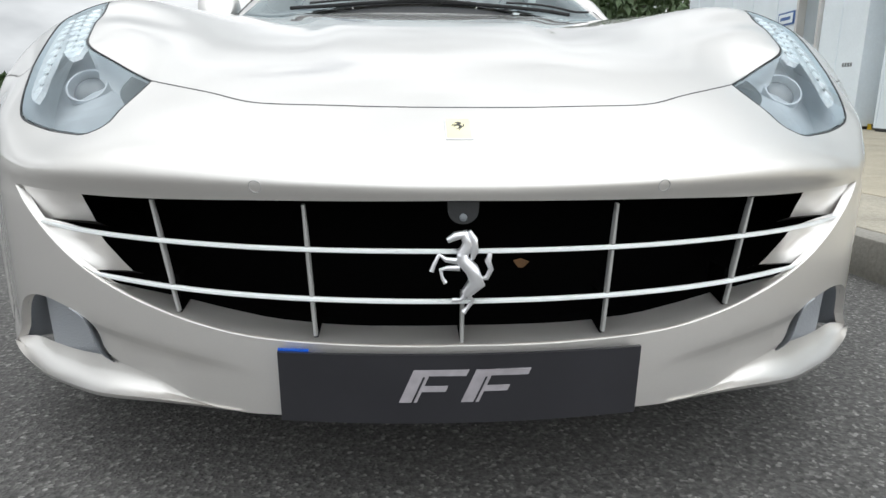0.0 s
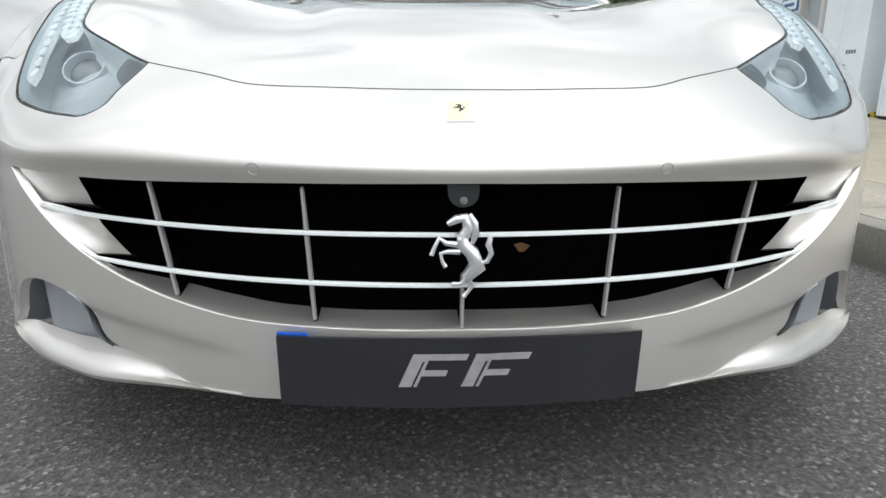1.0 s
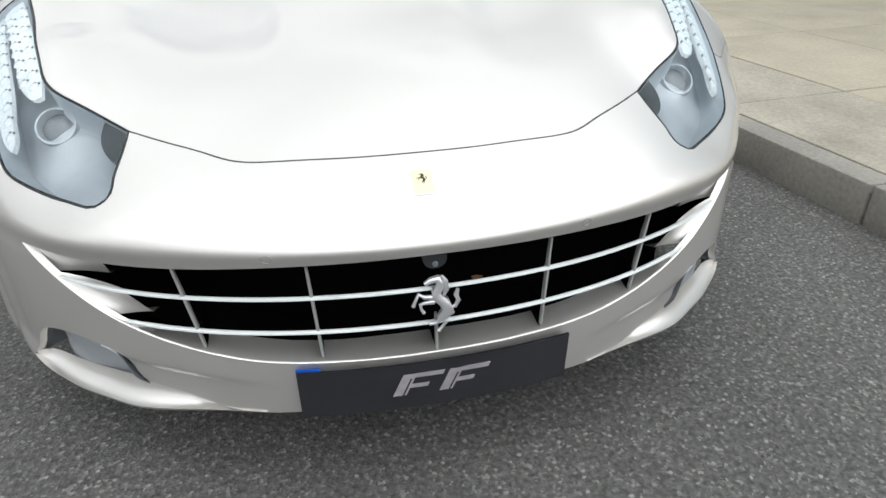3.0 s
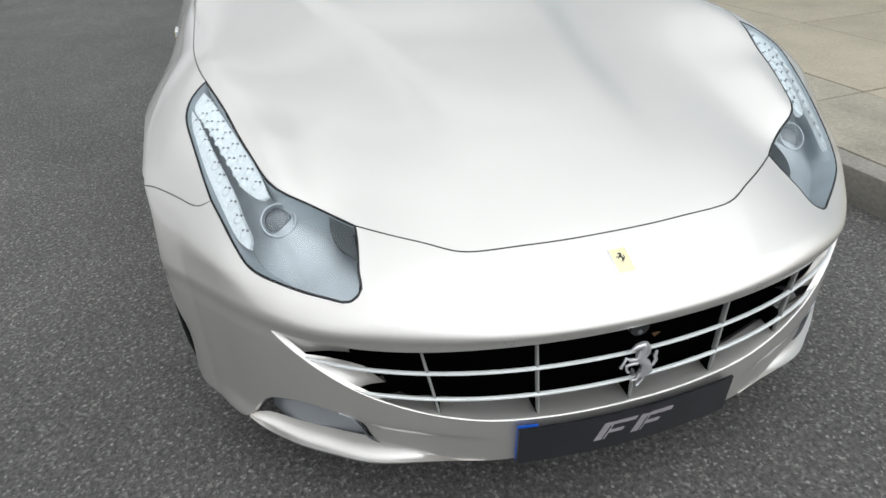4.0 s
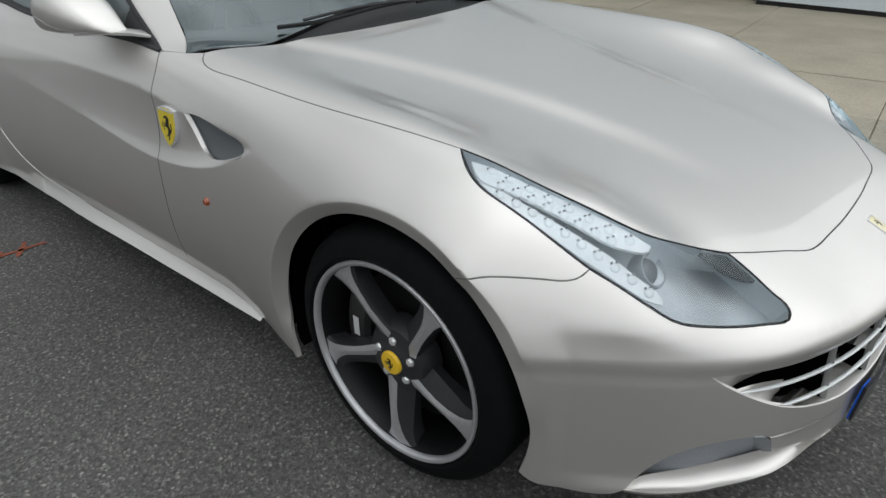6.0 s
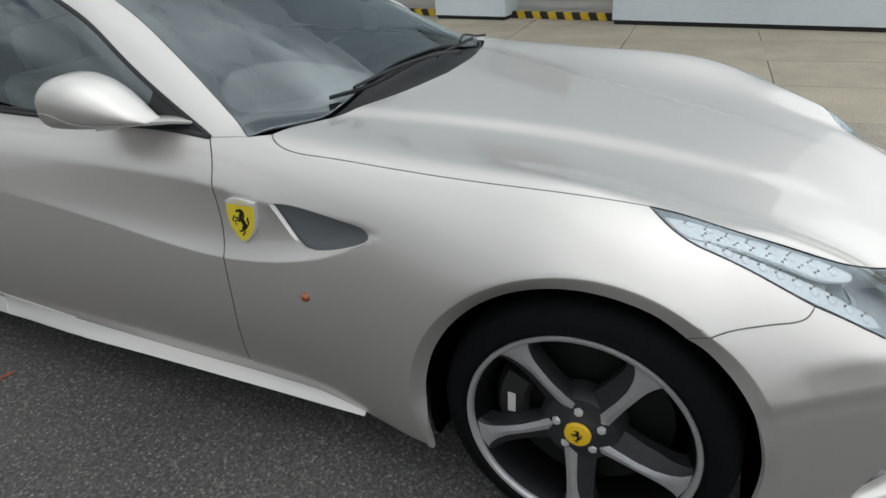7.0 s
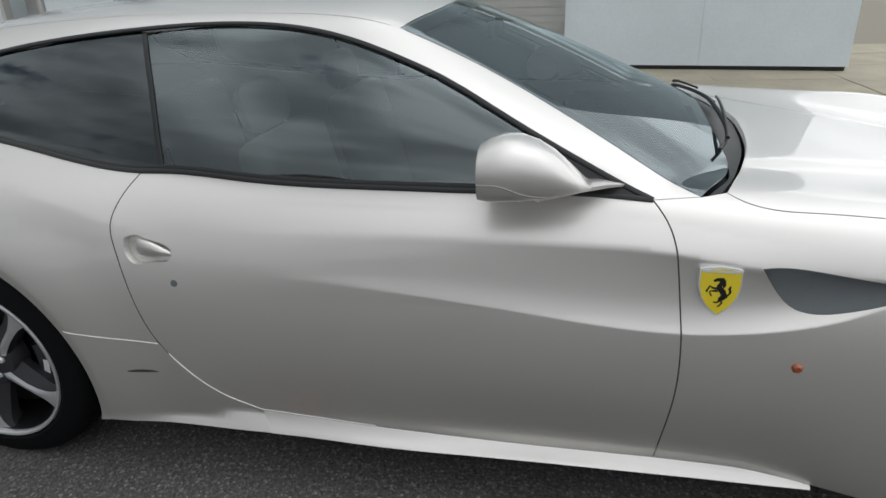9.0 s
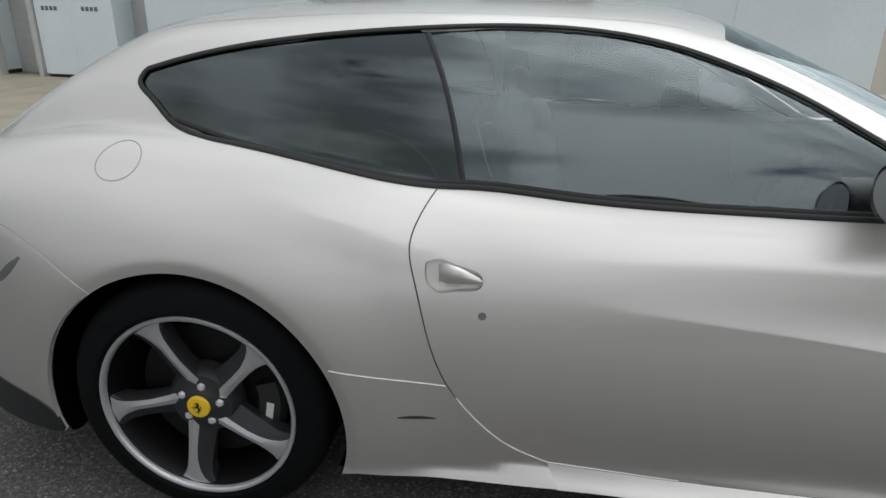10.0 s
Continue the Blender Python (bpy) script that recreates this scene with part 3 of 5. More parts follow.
def panel(name, parent, segs, view, m, side=1, holes=(), step=.022, gap=.0018, thick=.014, lift=0.0, label="", creases=()):
    """A sheet of bodywork or glass with turned-in edges. side -1 builds it on the other flank."""
    p, nrm, f = skin_patch(segs, view, step, holes, lift, creases)
    if side < 0:
        p, nrm, f = p * (-1, 1, 1), nrm * (-1, 1, 1), f[:, ::-1]
    count = {}
    for t in f:
        for i in range(3):
            a, b = int(t[i]), int(t[(i + 1) % 3])
            count[(a, b)] = 1
    rim = [(a, b) for a, b in count if (b, a) not in count]
    nxt = {}
    for a, b in rim:
        nxt.setdefault(a, []).append(b)
    move = np.zeros_like(p)
    for a, b in rim:
        t = p[b] - p[a]
        w = np.cross(nrm[a], t)
        w /= np.linalg.norm(w) + 1e-9
        move[a] += w
        move[b] += w
    ids = sorted({i for e in rim for i in e})
    lens = np.linalg.norm(move, axis=1, keepdims=True)
    p = p + np.where(lens > 0, move / np.maximum(lens, 1e-9), 0) * gap
    at = {i: len(p) + k for k, i in enumerate(ids)}
    low = p[ids] - nrm[ids] * thick
    quads = [(b, a, at[a], at[b]) for a, b in rim]
    me = bpy.data.meshes.new(name)
    verts = np.concatenate([p, low])
    me.from_pydata(verts.tolist(), [], f.tolist() + quads)
    me.shade_smooth()
    loops = [nrm[i] for t in f for i in t]
    for q in quads:
        w = np.cross(verts[q[1]] - verts[q[0]], verts[q[2]] - verts[q[0]])
        w /= np.linalg.norm(w) + 1e-9
        w = w * .6 + nrm[q[0]] * .4
        loops += [w] * 4
    me.normals_split_custom_set([tuple(n) for n in loops])
    ob = new(name, me)
    return finish(ob, m, parent, label)


def line_on_skin(pts, step=.015, lift=0.0, side=1):
    p = onto(curve(pts, step))
    n = normal(p)
    p = p + n * lift
    return (p * (side, 1, 1)).tolist(), (n * (side, 1, 1)).tolist()


def strip(name, parent, pts, m, w, h, side=1, lift=0.0, label="", closed=False, taper=None):
    p, n = line_on_skin(pts, .012, lift, side)
    bm = bmesh.new()
    k = [taper(i / (len(p) - 1)) for i in range(len(p))] if taper else None
    sweep(bm, p, w, h, n, closed, k)
    return part(name, bm, m, parent, label, 50)


def arc(cy, cz, r, a0, a1, n=14):
    out = []
    for k in range(n):
        t = radians(a0 + (a1 - a0) * k / (n - 1))
        y, z = cy + r * math.cos(t), cz + r * math.sin(t)
        out.append((y, max(z, .17)))
    q = np.array(out)
    return [tuple(map(float, p)) for p in reach(*ray_side(q))]


def lip_rings(cy, cz, r, a0, a1, side_=1):
    out = []
    for e in (.004, .014, .024, .0325, .0355, .046):
        out.append([(side_ * x, y, z) for x, y, z in arc(cy, cz, r + e, a0, a1, 16)])
    return out


# ---- shut lines of the body, for the flank with x over 0 ----
BON_FRONT = [(0, -.71, .627), (.125, -.7085, .628), (.2, -.705, .63), (.25, -.703, .631), (.285, -.6975, .632), (.309, -.69, .634), (.354, -.665, .643), (.413, -.627, .653), (.487, -.577, .665)]
BON_LAMP = [(.487, -.577, .665), (.536, -.534, .682), (.583, -.502, .704), (.619, -.478, .721), (.635, -.458, .73), (.649, -.424, .742), (.666, -.368, .762), (.687, -.296, .786), (.706, -.216, .811), (.727, -.147, .835), (.744, -.085, .85)]
BON_SIDE = [(.744, -.085, .85), (.775, .05, .87), (.792, .3, .88), (.794, .55, .89), (.793, .69, .895), (.785, .8, .9), (.768, .845, .91), (.742, .875, .92)]
BON_BACK = [(.742, .875, .92), (.60, .825, .92), (.306, .745, .92), (0, .715, .92)]
LAMP_OUT = [(.7605, -.411, .691), (.7745, -.348, .727), (.7855, -.282, .762), (.7945, -.224, .788), (.7955, -.179, .805), (.786, -.142, .822), (.7675, -.112, .837), (.744, -.085, .85)]
LAMP_LOW = [(.487, -.577, .665), (.495, -.637, .639), (.504, -.69, .614), (.512, -.72, .597), (.529, -.7235, .589), (.56, -.705, .587), (.6, -.674, .5885), (.64, -.639, .593), (.681, -.601, .6005), (.705, -.572, .609), (.72, -.542, .625), (.734, -.503, .6465), (.747, -.46, .669), (.7605, -.411, .691)]
BUMP_LINE = [(.7605, -.411, .691), (.77, -.41, .686), (.795, -.394, .676), (.818, -.365, .676), (.86, -.305, .679), (.892, -.25, .675), (.905, -.198, .655)]
DOOR_FRONT = [(.79, 1.045, .912), (.833, 1.008, .865), (.867, .985, .782), (.906, .966, .625), (.913, .963, .47), (.88, .983, .27), (.865, .987, .2085)]
DOOR_BACK = [(.931, 2.08, .275), (.941, 2.173, .325), (.952, 2.271, .419), (.957, 2.341, .518), (.95, 2.39, .652), (.93, 2.418, .759), (.902, 2.433, .837), (.878, 2.424, .877), (.801, 2.382, .951)]
DOOR_SILL = [(.865, .987, .2085), (.868, 1.3, .211), (.876, 1.5, .219), (.888, 1.7, .2345), (.906, 1.94, .2605), (.931, 2.08, .275)]
BELT = [(.79, 1.045, .912), (.789, 1.18, .92), (.80, 1.4, .924), (.808, 1.67, .927), (.808, 2.07, .938), (.80, 2.325, .952), (.801, 2.382, .951)]
WIN_BACK = [(.801, 2.382, .951), (.775, 2.675, .984), (.734, 2.892, 1.011), (.673, 3.109, 1.053), (.626, 3.188, 1.11), (.593, 3.228, 1.146), (.579, 3.213, 1.175)]
WIN_TOP = [(.579, 3.213, 1.175), (.573, 3.11, 1.202), (.568, 2.93, 1.241), (.565, 2.757, 1.266), (.559, 2.464, 1.293), (.554, 2.28, 1.303), (.556, 2.13, 1.303), (.571, 1.98, 1.292), (.596, 1.836, 1.265), (.625, 1.697, 1.222), (.656, 1.562, 1.168), (.696, 1.432, 1.102), (.73, 1.305, 1.035), (.755, 1.18, .971), (.79, 1.045, .912)]
SCREEN_EDGE = [(.768, .935, .916), (.678, 1.10, .985), (.609, 1.30, 1.09), (.562, 1.486, 1.19), (.516, 1.711, 1.281)]
HEADER = [(.516, 1.711, 1.29), (.43, 1.69, 1.31), (.25, 1.655, 1.33), (0, 1.64, 1.33)]
SCREEN_BASE = [(0, .84, .96), (.25, .84, .95), (.42, .832, .94), (.56, .838, .93), (.66, .876, .92), (.768, .935, .916)]
ROOF_EDGE = [(.516, 1.711, 1.29), (.50, 2.2, 1.33), (.48, 2.8, 1.31), (.44, 3.3, 1.25), (.36, 3.8, 1.1), (.34, 3.88, 1.06)]
BACK_LINE = [(.95, 3.225, .672), (.917, 3.378, .77), (.88, 3.49, .817), (.80, 3.7, .86), (.62, 3.85, .90), (.34, 3.95, .92)]
F_ARC, R_ARC = (0, .337, .380), (3.0, .326, .413)


def snapped(pts):
    return [tuple(map(float, p)) for p in onto(curve(pts, .03))]


BON_FRONT, BON_LAMP, BON_SIDE, LAMP_OUT, LAMP_LOW, BUMP_LINE, DOOR_FRONT, DOOR_BACK, DOOR_SILL, SCREEN_EDGE, BACK_LINE = map(snapped, (BON_FRONT, BON_LAMP, BON_SIDE, LAMP_OUT, LAMP_LOW, BUMP_LINE, DOOR_FRONT, DOOR_BACK, DOOR_SILL, SCREEN_EDGE, BACK_LINE))
SILL_FRONT = [(.885, .60, .176), (.878, .70, .190), (.870, .80, .202), (.865, .90, .2065), DOOR_SILL[0]]
SILL_EDGE = spline((.60, .880), (.852, .889), (1.114, .899), (1.4, .909), (1.7, .922), (1.9, .935), (2.07, .950))
SILL_FOOT = spline((.60, .174), (.70, .176), (.852, .180), (1.114, .185), (1.298, .188), (1.488, .1895), (1.685, .193), (1.85, .204), (2.07, .220))
SILL_END = onto(np.array([[.95, 2.05, .2145]]))[0]
MOUTH_TOP = [(0, -.866, .511), (.132, -.861, .51), (.273, -.844, .509), (.416, -.808, .506), (.527, -.762, .505), (.60, -.71, .505), (.683, -.648, .506)]
MOUTH_LOW = [(.683, -.648, .506), (.651, -.682, .474), (.604, -.721, .436), (.548, -.757, .40), (.47, -.797, .366), (.379, -.828, .339), (.299, -.849, .324), (.205, -.866, .318), (.128, -.874, .316), (0, -.88, .316)]


def crease(level, y0, y1, shift=None):
    ys = np.linspace(y0, y1, 14)
    zs = level(ys) + (shift(ys) if shift else 0)
    return [(float(side(y, z)), float(y), float(z)) for y, z in zip(ys, zs)]


def haunch(e):
    ys = np.linspace(2.40, 2.95, 10)
    return [tuple(map(float, p)) for p in onto(np.stack([np.full(10, .9), ys, HAUNCH(ys) + e], 1))]


SCOOP_LINES = [crease(level, .54, 1.9, lambda y, e=e: e) for level in (CREASE_UP, CREASE_LOW) for e in (-.0035, .0035)]
HANDLE = [[(.915, 2.392, .80), (.911, 2.356, .808), (.913, 2.325, .798), (.920, 2.262, .768), (.922, 2.262, .758), (.931, 2.325, .741), (.934, 2.365, .737), (.928, 2.39, .763), (.915, 2.392, .80)]]

MIRROR = ((1.19, 0.832, 0.028, 0.953, 0.96), (1.215, 0.846, 0.046, 0.952, 0.985), (1.245, 0.859, 0.063, 0.95, 1.017), (1.275, 0.869, 0.076, 0.948, 1.046), (1.31, 0.878, 0.085, 0.946, 1.07), (1.345, 0.885, 0.09, 0.944, 1.084), (1.38, 0.889, 0.091, 0.943, 1.087), (1.415, 0.892, 0.088, 0.943, 1.079), (1.437, 0.892, 0.082, 0.947, 1.066))
car = new("car")
tagged(car, "pearl silver-grey two-door shooting-brake sports car parked on asphalt", "car")

fold = [[(s * (float(BULGE(y)) + e), float(y), .8) for y in np.linspace(-.55, .74, 14)] for s in (1, -1) for e in (-.004, .004, .028, .052, .060)]
panel("bonnet", car, both([BON_FRONT, BON_LAMP, BON_SIDE, BON_BACK]), TOP, PAINT, step=.026, creases=fold)
arch_low = [p for p in arc(*F_ARC, 122, 197)]
arch_low[0] = BUMP_LINE[-1]
LIP_LOW = [arch_low[-1], (.892, -.378, .214), (.876, -.396, .203), (.845, -.43, .196), (.775, -.556, .213), (.757, -.572, .243), (.723, -.612, .300), (.685, -.657, .325), (.641, -.697, .333), (.584, -.739, .326), (.555, -.756, .315), (.541, -.765, .296), (.532, -.768, .270), (.508, -.774, .256), (.46, -.795, .243), (.42, -.810, .229), (.39, -.820, .214), (.36, -.828, .207), (.25, -.855, .204), (0, -.88, .204)]
half_top = [BON_FRONT, LAMP_LOW, BUMP_LINE, arch_low, LIP_LOW]
mouth = both([MOUTH_TOP, MOUTH_LOW])
panel("front_bumper", car, both(half_top), NOSE, PAINT, step=.016, holes=(mouth,), creases=[r for s in (1, -1) for r in lip_rings(*F_ARC, 122.5, 195, s)] + [[(s * x, float(nose(x, FACET(x) - e)), float(FACET(x) - e)) for x in np.linspace(.27, .538, 14)] for s in (1, -1) for e in (-.001, .003, .011, .015)] + [[(float(x), float(nose(abs(x), z)), z) for x in np.linspace(-.64, .64, 33)] for z in (.521, .531, .541, .551, .563)])
for s in (-1, 1):
    strip("bonnet_gap", bpy.data.objects["bonnet"], BON_FRONT, SEAM, .0042, .003, s, -.0010)
panel("roof", car, both([list(reversed(HEADER)), ROOF_EDGE, [(.34, 3.88, 1.06), (.2, 3.92, 1.06), (0, 3.93, 1.06)]]), TOP, PAINT, step=.04)
panel("windscreen", car, both([SCREEN_BASE, SCREEN_EDGE, HEADER]), TOP, SCREEN_GLASS, step=.016, thick=.004, label="raked tinted windscreen reflecting cloudy sky").visible_shadow = False
panel("rear_bumper", car, both([[(0, 3.99, .92), (.34, 3.95, .92)], list(reversed(BACK_LINE)), [(.95, 3.225, .672), *arc(*R_ARC, 57, -14, 12)], [arc(*R_ARC, 57, -14, 12)[-1], (.90, 3.55, .24), (.80, 3.75, .24), (.5, 3.9, .24), (0, 3.98, .24)]]), TAIL, PAINT, step=.04)

for s in (-1, 1):
    front_arc = [(.885, .366, .183), (.888, .373, .235), *arc(*F_ARC, -7, 122)]
    front_arc[-1] = BUMP_LINE[-1]
    foot = front_arc[0]
    segs = [list(reversed(BUMP_LINE)), LAMP_OUT, BON_SIDE, [(.742, .875, .92), (.768, .935, .916)], [(.768, .935, .916), (.79, 1.045, .912)], DOOR_FRONT,
            [*reversed(SILL_FRONT), (.881, .43, .179), foot], front_arc]
    VENT = [[(.874, .803, .785), (.872, .77, .788), (.874, .676, .782), (.877, .566, .767), (.877, .527, .755), (.879, .517, .745), (.884, .553, .719), (.883, .626, .695), (.881, .69, .686), (.878, .73, .696), (.876, .765, .73), (.874, .803, .785)]]
    wing = panel("front_wing", car, segs, WRAP, PAINT, s, holes=(VENT,), step=.012, creases=SCOOP_LINES + lip_rings(*F_ARC, -24, 121.5))
    door = panel("door", car, [DOOR_FRONT, DOOR_SILL, DOOR_BACK, list(reversed(BELT))], WRAP, PAINT, s, holes=(HANDLE,), step=.012, creases=SCOOP_LINES)
    rear_arc = arc(*R_ARC, 197, 57, 18)
    rear_arc[-1] = (.95, 3.225, .672)
    segs = [WIN_BACK, WIN_TOP, [(.79, 1.045, .912), (.768, .935, .916)], SCREEN_EDGE, ROOF_EDGE, [(.34, 3.88, 1.06), (.34, 3.95, .92)], list(reversed(BACK_LINE)),
            list(reversed(rear_arc)), [rear_arc[0], (.962, 2.56, .216)], [(.962, 2.56, .216), (.957, 2.3, .213), tuple(SILL_END)], [tuple(SILL_END), (.942, 2.063, .245), (.931, 2.08, .275)], DOOR_BACK]
    panel("rear_valance", car, [[(.905, 3.40, .235), (.915, 3.42, .30), (.90, 3.52, .335), (.86, 3.64, .34), (.70, 3.82, .34), (.4, 3.94, .34)], [(.4, 3.94, .34), (.4, 3.94, .20)], [(.4, 3.94, .20), (.70, 3.83, .20), (.86, 3.63, .21), (.905, 3.40, .235)]], TAIL, BLACK_TRIM, s, step=.03, gap=0, lift=.004, thick=.01, label="black lower rear valance")
    quarter = panel("rear_quarter", car, segs, WRAP, PAINT, s, step=.022, creases=lip_rings(*R_ARC, 60, 194) + [haunch(e) for e in (-.012, 0, .012)])
    # sill: a blade that faces the sky, with a rolled lower edge
    line = onto(curve([*SILL_FRONT[:-1], *DOOR_SILL], .02))
    ys = line[:, 1]
    edge = np.stack([np.maximum(SILL_EDGE(ys), line[:, 0]), ys - .03 * ramp(ys, 1.8, 2.08), np.minimum(SILL_FOOT(ys), line[:, 2])], 1)
    end = ramp(ys, 1.75, 2.06)[:, None]
    edge = edge + end * (SILL_END - edge[-1])
    fade = ramp(ys, .60, .80)[:, None]
    rows = [line + (edge - line) * v + fade * (-.003 * math.sin(math.pi * v), 0, -.0015 * math.sin(math.pi * v)) for v in (0, .25, .5, .75, .92)]
    rows += [edge + fade * p for p in ((-.0005, 0, -.0012), (-.003, 0, -.003), (-.012, 0, -.006), (-.06, 0, -.007))]
    bm = bmesh.new()
    rows = [[bm.verts.new((s * p[0], p[1], p[2])) for p in r] for r in rows]
    for p, q in zip(rows, rows[1:]):
        for k in range(len(p) - 1):
            bm.faces.new((p[k], p[k + 1], q[k + 1], q[k]))
    part("sill", bm, PAINT, car, "", 60)
    cut = [(.795, 2.324, .958), (.70, 2.37, 1.12), (.58, 2.445, 1.29)]
    panel("side_window", car, [[(.79, 1.045, .912), *BELT[1:6], (.795, 2.324, .956)], cut, [(.58, 2.445, 1.29), *WIN_TOP[5:]]], WRAP, GLASS, s, step=.014, thick=.004, gap=.006, lift=-.004, label="side window glass reflecting clouds").visible_shadow = False
    panel("quarter_window", car, [WIN_BACK, [*WIN_TOP[:5], (.58, 2.445, 1.29)], list(reversed(cut)), [(.795, 2.324, .958), (.801, 2.382, .951)]], WRAP, PRIVACY, s, step=.014, thick=.004, gap=.004, lift=-.004, label="dark tinted quarter window").visible_shadow = False
    for pts in (BELT + WIN_BACK[1:], WIN_TOP):
        strip("window_seal", car, pts, BLACK_TRIM, .014, .009, s, .001)
    strip("belt_seal", car, [(x - .004, y, z + .011) for x, y, z in BELT[1:]] + [(x - .004, y, z + .009) for x, y, z in WIN_BACK[1:4]], BLACK_TRIM, .013, .006, s, .0)
    strip("pillar_trim", car, cut, BLACK_TRIM, .014, .008, s, -.002)

    # recesses and small fittings of this flank
    panel("vent_insert", car, VENT, SIDE, VENT_GREY, s, step=.02, gap=-.004, thick=-.020, lift=-.020, label="flat dark grey side vent insert")
    panel("handle_recess", door, HANDLE, SIDE, PAINT, s, step=.012, gap=-.002, thick=-.028, lift=-.028)
    bm = bmesh.new()
    blade = reach(*ray_side(np.array([(2.362, .775), (2.345, .777), (2.31, .772), (2.27, .765), (2.258, .763)])))
    nb = normal(blade)
    rings = []
    for i, (p, n) in enumerate(zip(blade, nb)):
        hh, out = (.026, .030, .024, .010, .004)[i], (.000, .010, .010, .006, .0)[i]
        ring = []
        for k in range(10):
            t = math.tau * k / 10
            ring.append(bm.verts.new(Vector((p + n * (out - .010 + .010 * math.cos(t)))) * 1 + Vector((0, 0, hh * math.sin(t)))))
        rings.append(ring)
    for p, q in zip(rings, rings[1:]):
        for k in range(10):
            bm.faces.new((p[k], p[(k + 1) % 10], q[(k + 1) % 10], q[k]))
    bm.faces.new(rings[0])
    bm.faces.new(rings[-1])
    for v in bm.verts:
        v.co.x *= s
    part("door_handle", bm, PAINT, door, "", 60)

    def stud(name, y, z, r, m, parent, h=.003, dome=False, label=""):
        p = reach(*ray_side(np.array([(y, z)])))[0]
        n = normal(p)
        p, n = Vector(p * (s, 1, 1)), Vector(n * (s, 1, 1))
        face = Matrix.Translation(p) @ n.to_track_quat("Z", "Y").to_matrix().to_4x4()
        bm = bmesh.new()
        prof = [(r, -.004), (r, h * .4), (r * .86, h)] + ([(r * .5, h * 1.7)] if dome else [])
        ring = lathe(bm, prof, face, 20)
        disc(bm, ring[-1])
        return part(name, bm, m, parent, label, 40)
    stud("lock", 2.258, .686, .0095, VENT_GREY, door, .002)
    stud("side_indicator", .706, .558, .0125, AMBER, wing, .006, True, "small round amber side indicator")
    # shield badge
    p = reach(*ray_side(np.array([(.893, .728)])))[0]
    n = normal(p)
    p, n = Vector(p * (s, 1, 1)), Vector(n * (s, 1, 1))
    up = (Vector((0, 0, 1)) - n * n.z).normalized()
    right = up.cross(n)
    face = Matrix.Translation(p + n * .008) @ Matrix((right, up, n)).transposed().to_4x4()
    outline = [(x * 1.28, y * 1.18) for x, y in [(-.036, .046), (-.018, .050), (0, .0515), (.018, .050), (.036, .046), (.0365, .015), (.031, -.012), (.018, -.034), (0, -.050), (-.018, -.034), (-.031, -.012), (-.0365, .015)]]
    for name, k, z0, z1, m in (("shield_rim", 1.0, -.024, .006, CHROME), ("shield_face", .93, .0, .0072, YELLOW)):
        bm = bmesh.new()
        low = [bm.verts.new(face @ Vector((x * k, y * k, z0))) for x, y in outline]
        high = [bm.verts.new(face @ Vector((x * k, y * k, z1))) for x, y in outline]
        bm.faces.new(high)
        for i in range(len(outline)):
            bm.faces.new((low[i], low[(i + 1) % 12], high[(i + 1) % 12], high[i]))
        part(name, bm, m, wing, "yellow shield badge with black emblem" if name == "shield_face" else "", 40)
    bm = bmesh.new()
    emblem(bm, face @ Matrix.Translation((0, .002, .0072)) @ Matrix.Scale(.072, 4), .0016 / .072)
    part("shield_emblem", bm, INK, wing, "", 60)
    bm = bmesh.new()
    box(bm, -.040, .0475, .0, .040, .0535, .0078, face)
    part("shield_band", bm, CHROME, wing, "", 40)
    for name, parent, pts, w in (("wing_gap", wing, [p for p in DOOR_FRONT if p[2] > .262], .0052), ("bonnet_gap", wing, BON_SIDE, .0030), ("bumper_gap", wing, BUMP_LINE, .0032), ("door_gap", quarter, [p for p in DOOR_BACK if p[2] > .47], .0034)):
        strip(name, parent, pts, SEAM if name in ("wing_gap", "door_gap") else SOFT_SEAM, w, .003, s, -.0012)
    # a pale strip paints the light caught by the door's lower edge
    strip("door_edge_light", door, DOOR_SILL[-12:-1] + [p for p in DOOR_BACK if p[2] < .49], EDGE_LIGHT, .0045, .004, s, .0002)
    # shut line, painted pale for its edge highlight, and dark slot behind the door
    strip("shut_line_light", quarter, [(.978, 2.618, .528), (.964, 2.485, .514), (.956, 2.337, .502)], EDGE_LIGHT, .0042, .004, s, .0)
    strip("vent_slot", quarter, [(.961, 2.47, .404), (.956, 2.40, .408), (.955, 2.341, .406)], SEAM, .010, .003, s, -.0008, taper=lambda t: math.sin(math.pi * min(max(t, .05), .95)) ** .7)
    ring = [(0, 3.195 + .058 * math.cos(math.tau * k / 30), .972 + .040 * math.sin(math.tau * k / 30)) for k in range(30)]
    q = reach(*ray_side(np.array([(y, z) for _, y, z in ring])))
    bm = bmesh.new()
    sweep(bm, (q * (s, 1, 1)).tolist(), .0028, .0016, (normal(q) * (s, 1, 1)).tolist(), True)
    part("fuel_flap_line", bm, FINE_SEAM, quarter, "", 60)
    # black corner piece ahead of the door glass
    panel("mirror_sail", door, [[(.79, 1.05, .914), (.789, 1.18, .922), (.795, 1.27, .926)], [(.795, 1.27, .926), (.745, 1.265, 1.01)], [(.745, 1.265, 1.01), (.755, 1.18, .971), (.785, 1.05, .916)]], WRAP, BLACK_TRIM, s, step=.02, gap=.001, thick=.004, lift=.001)
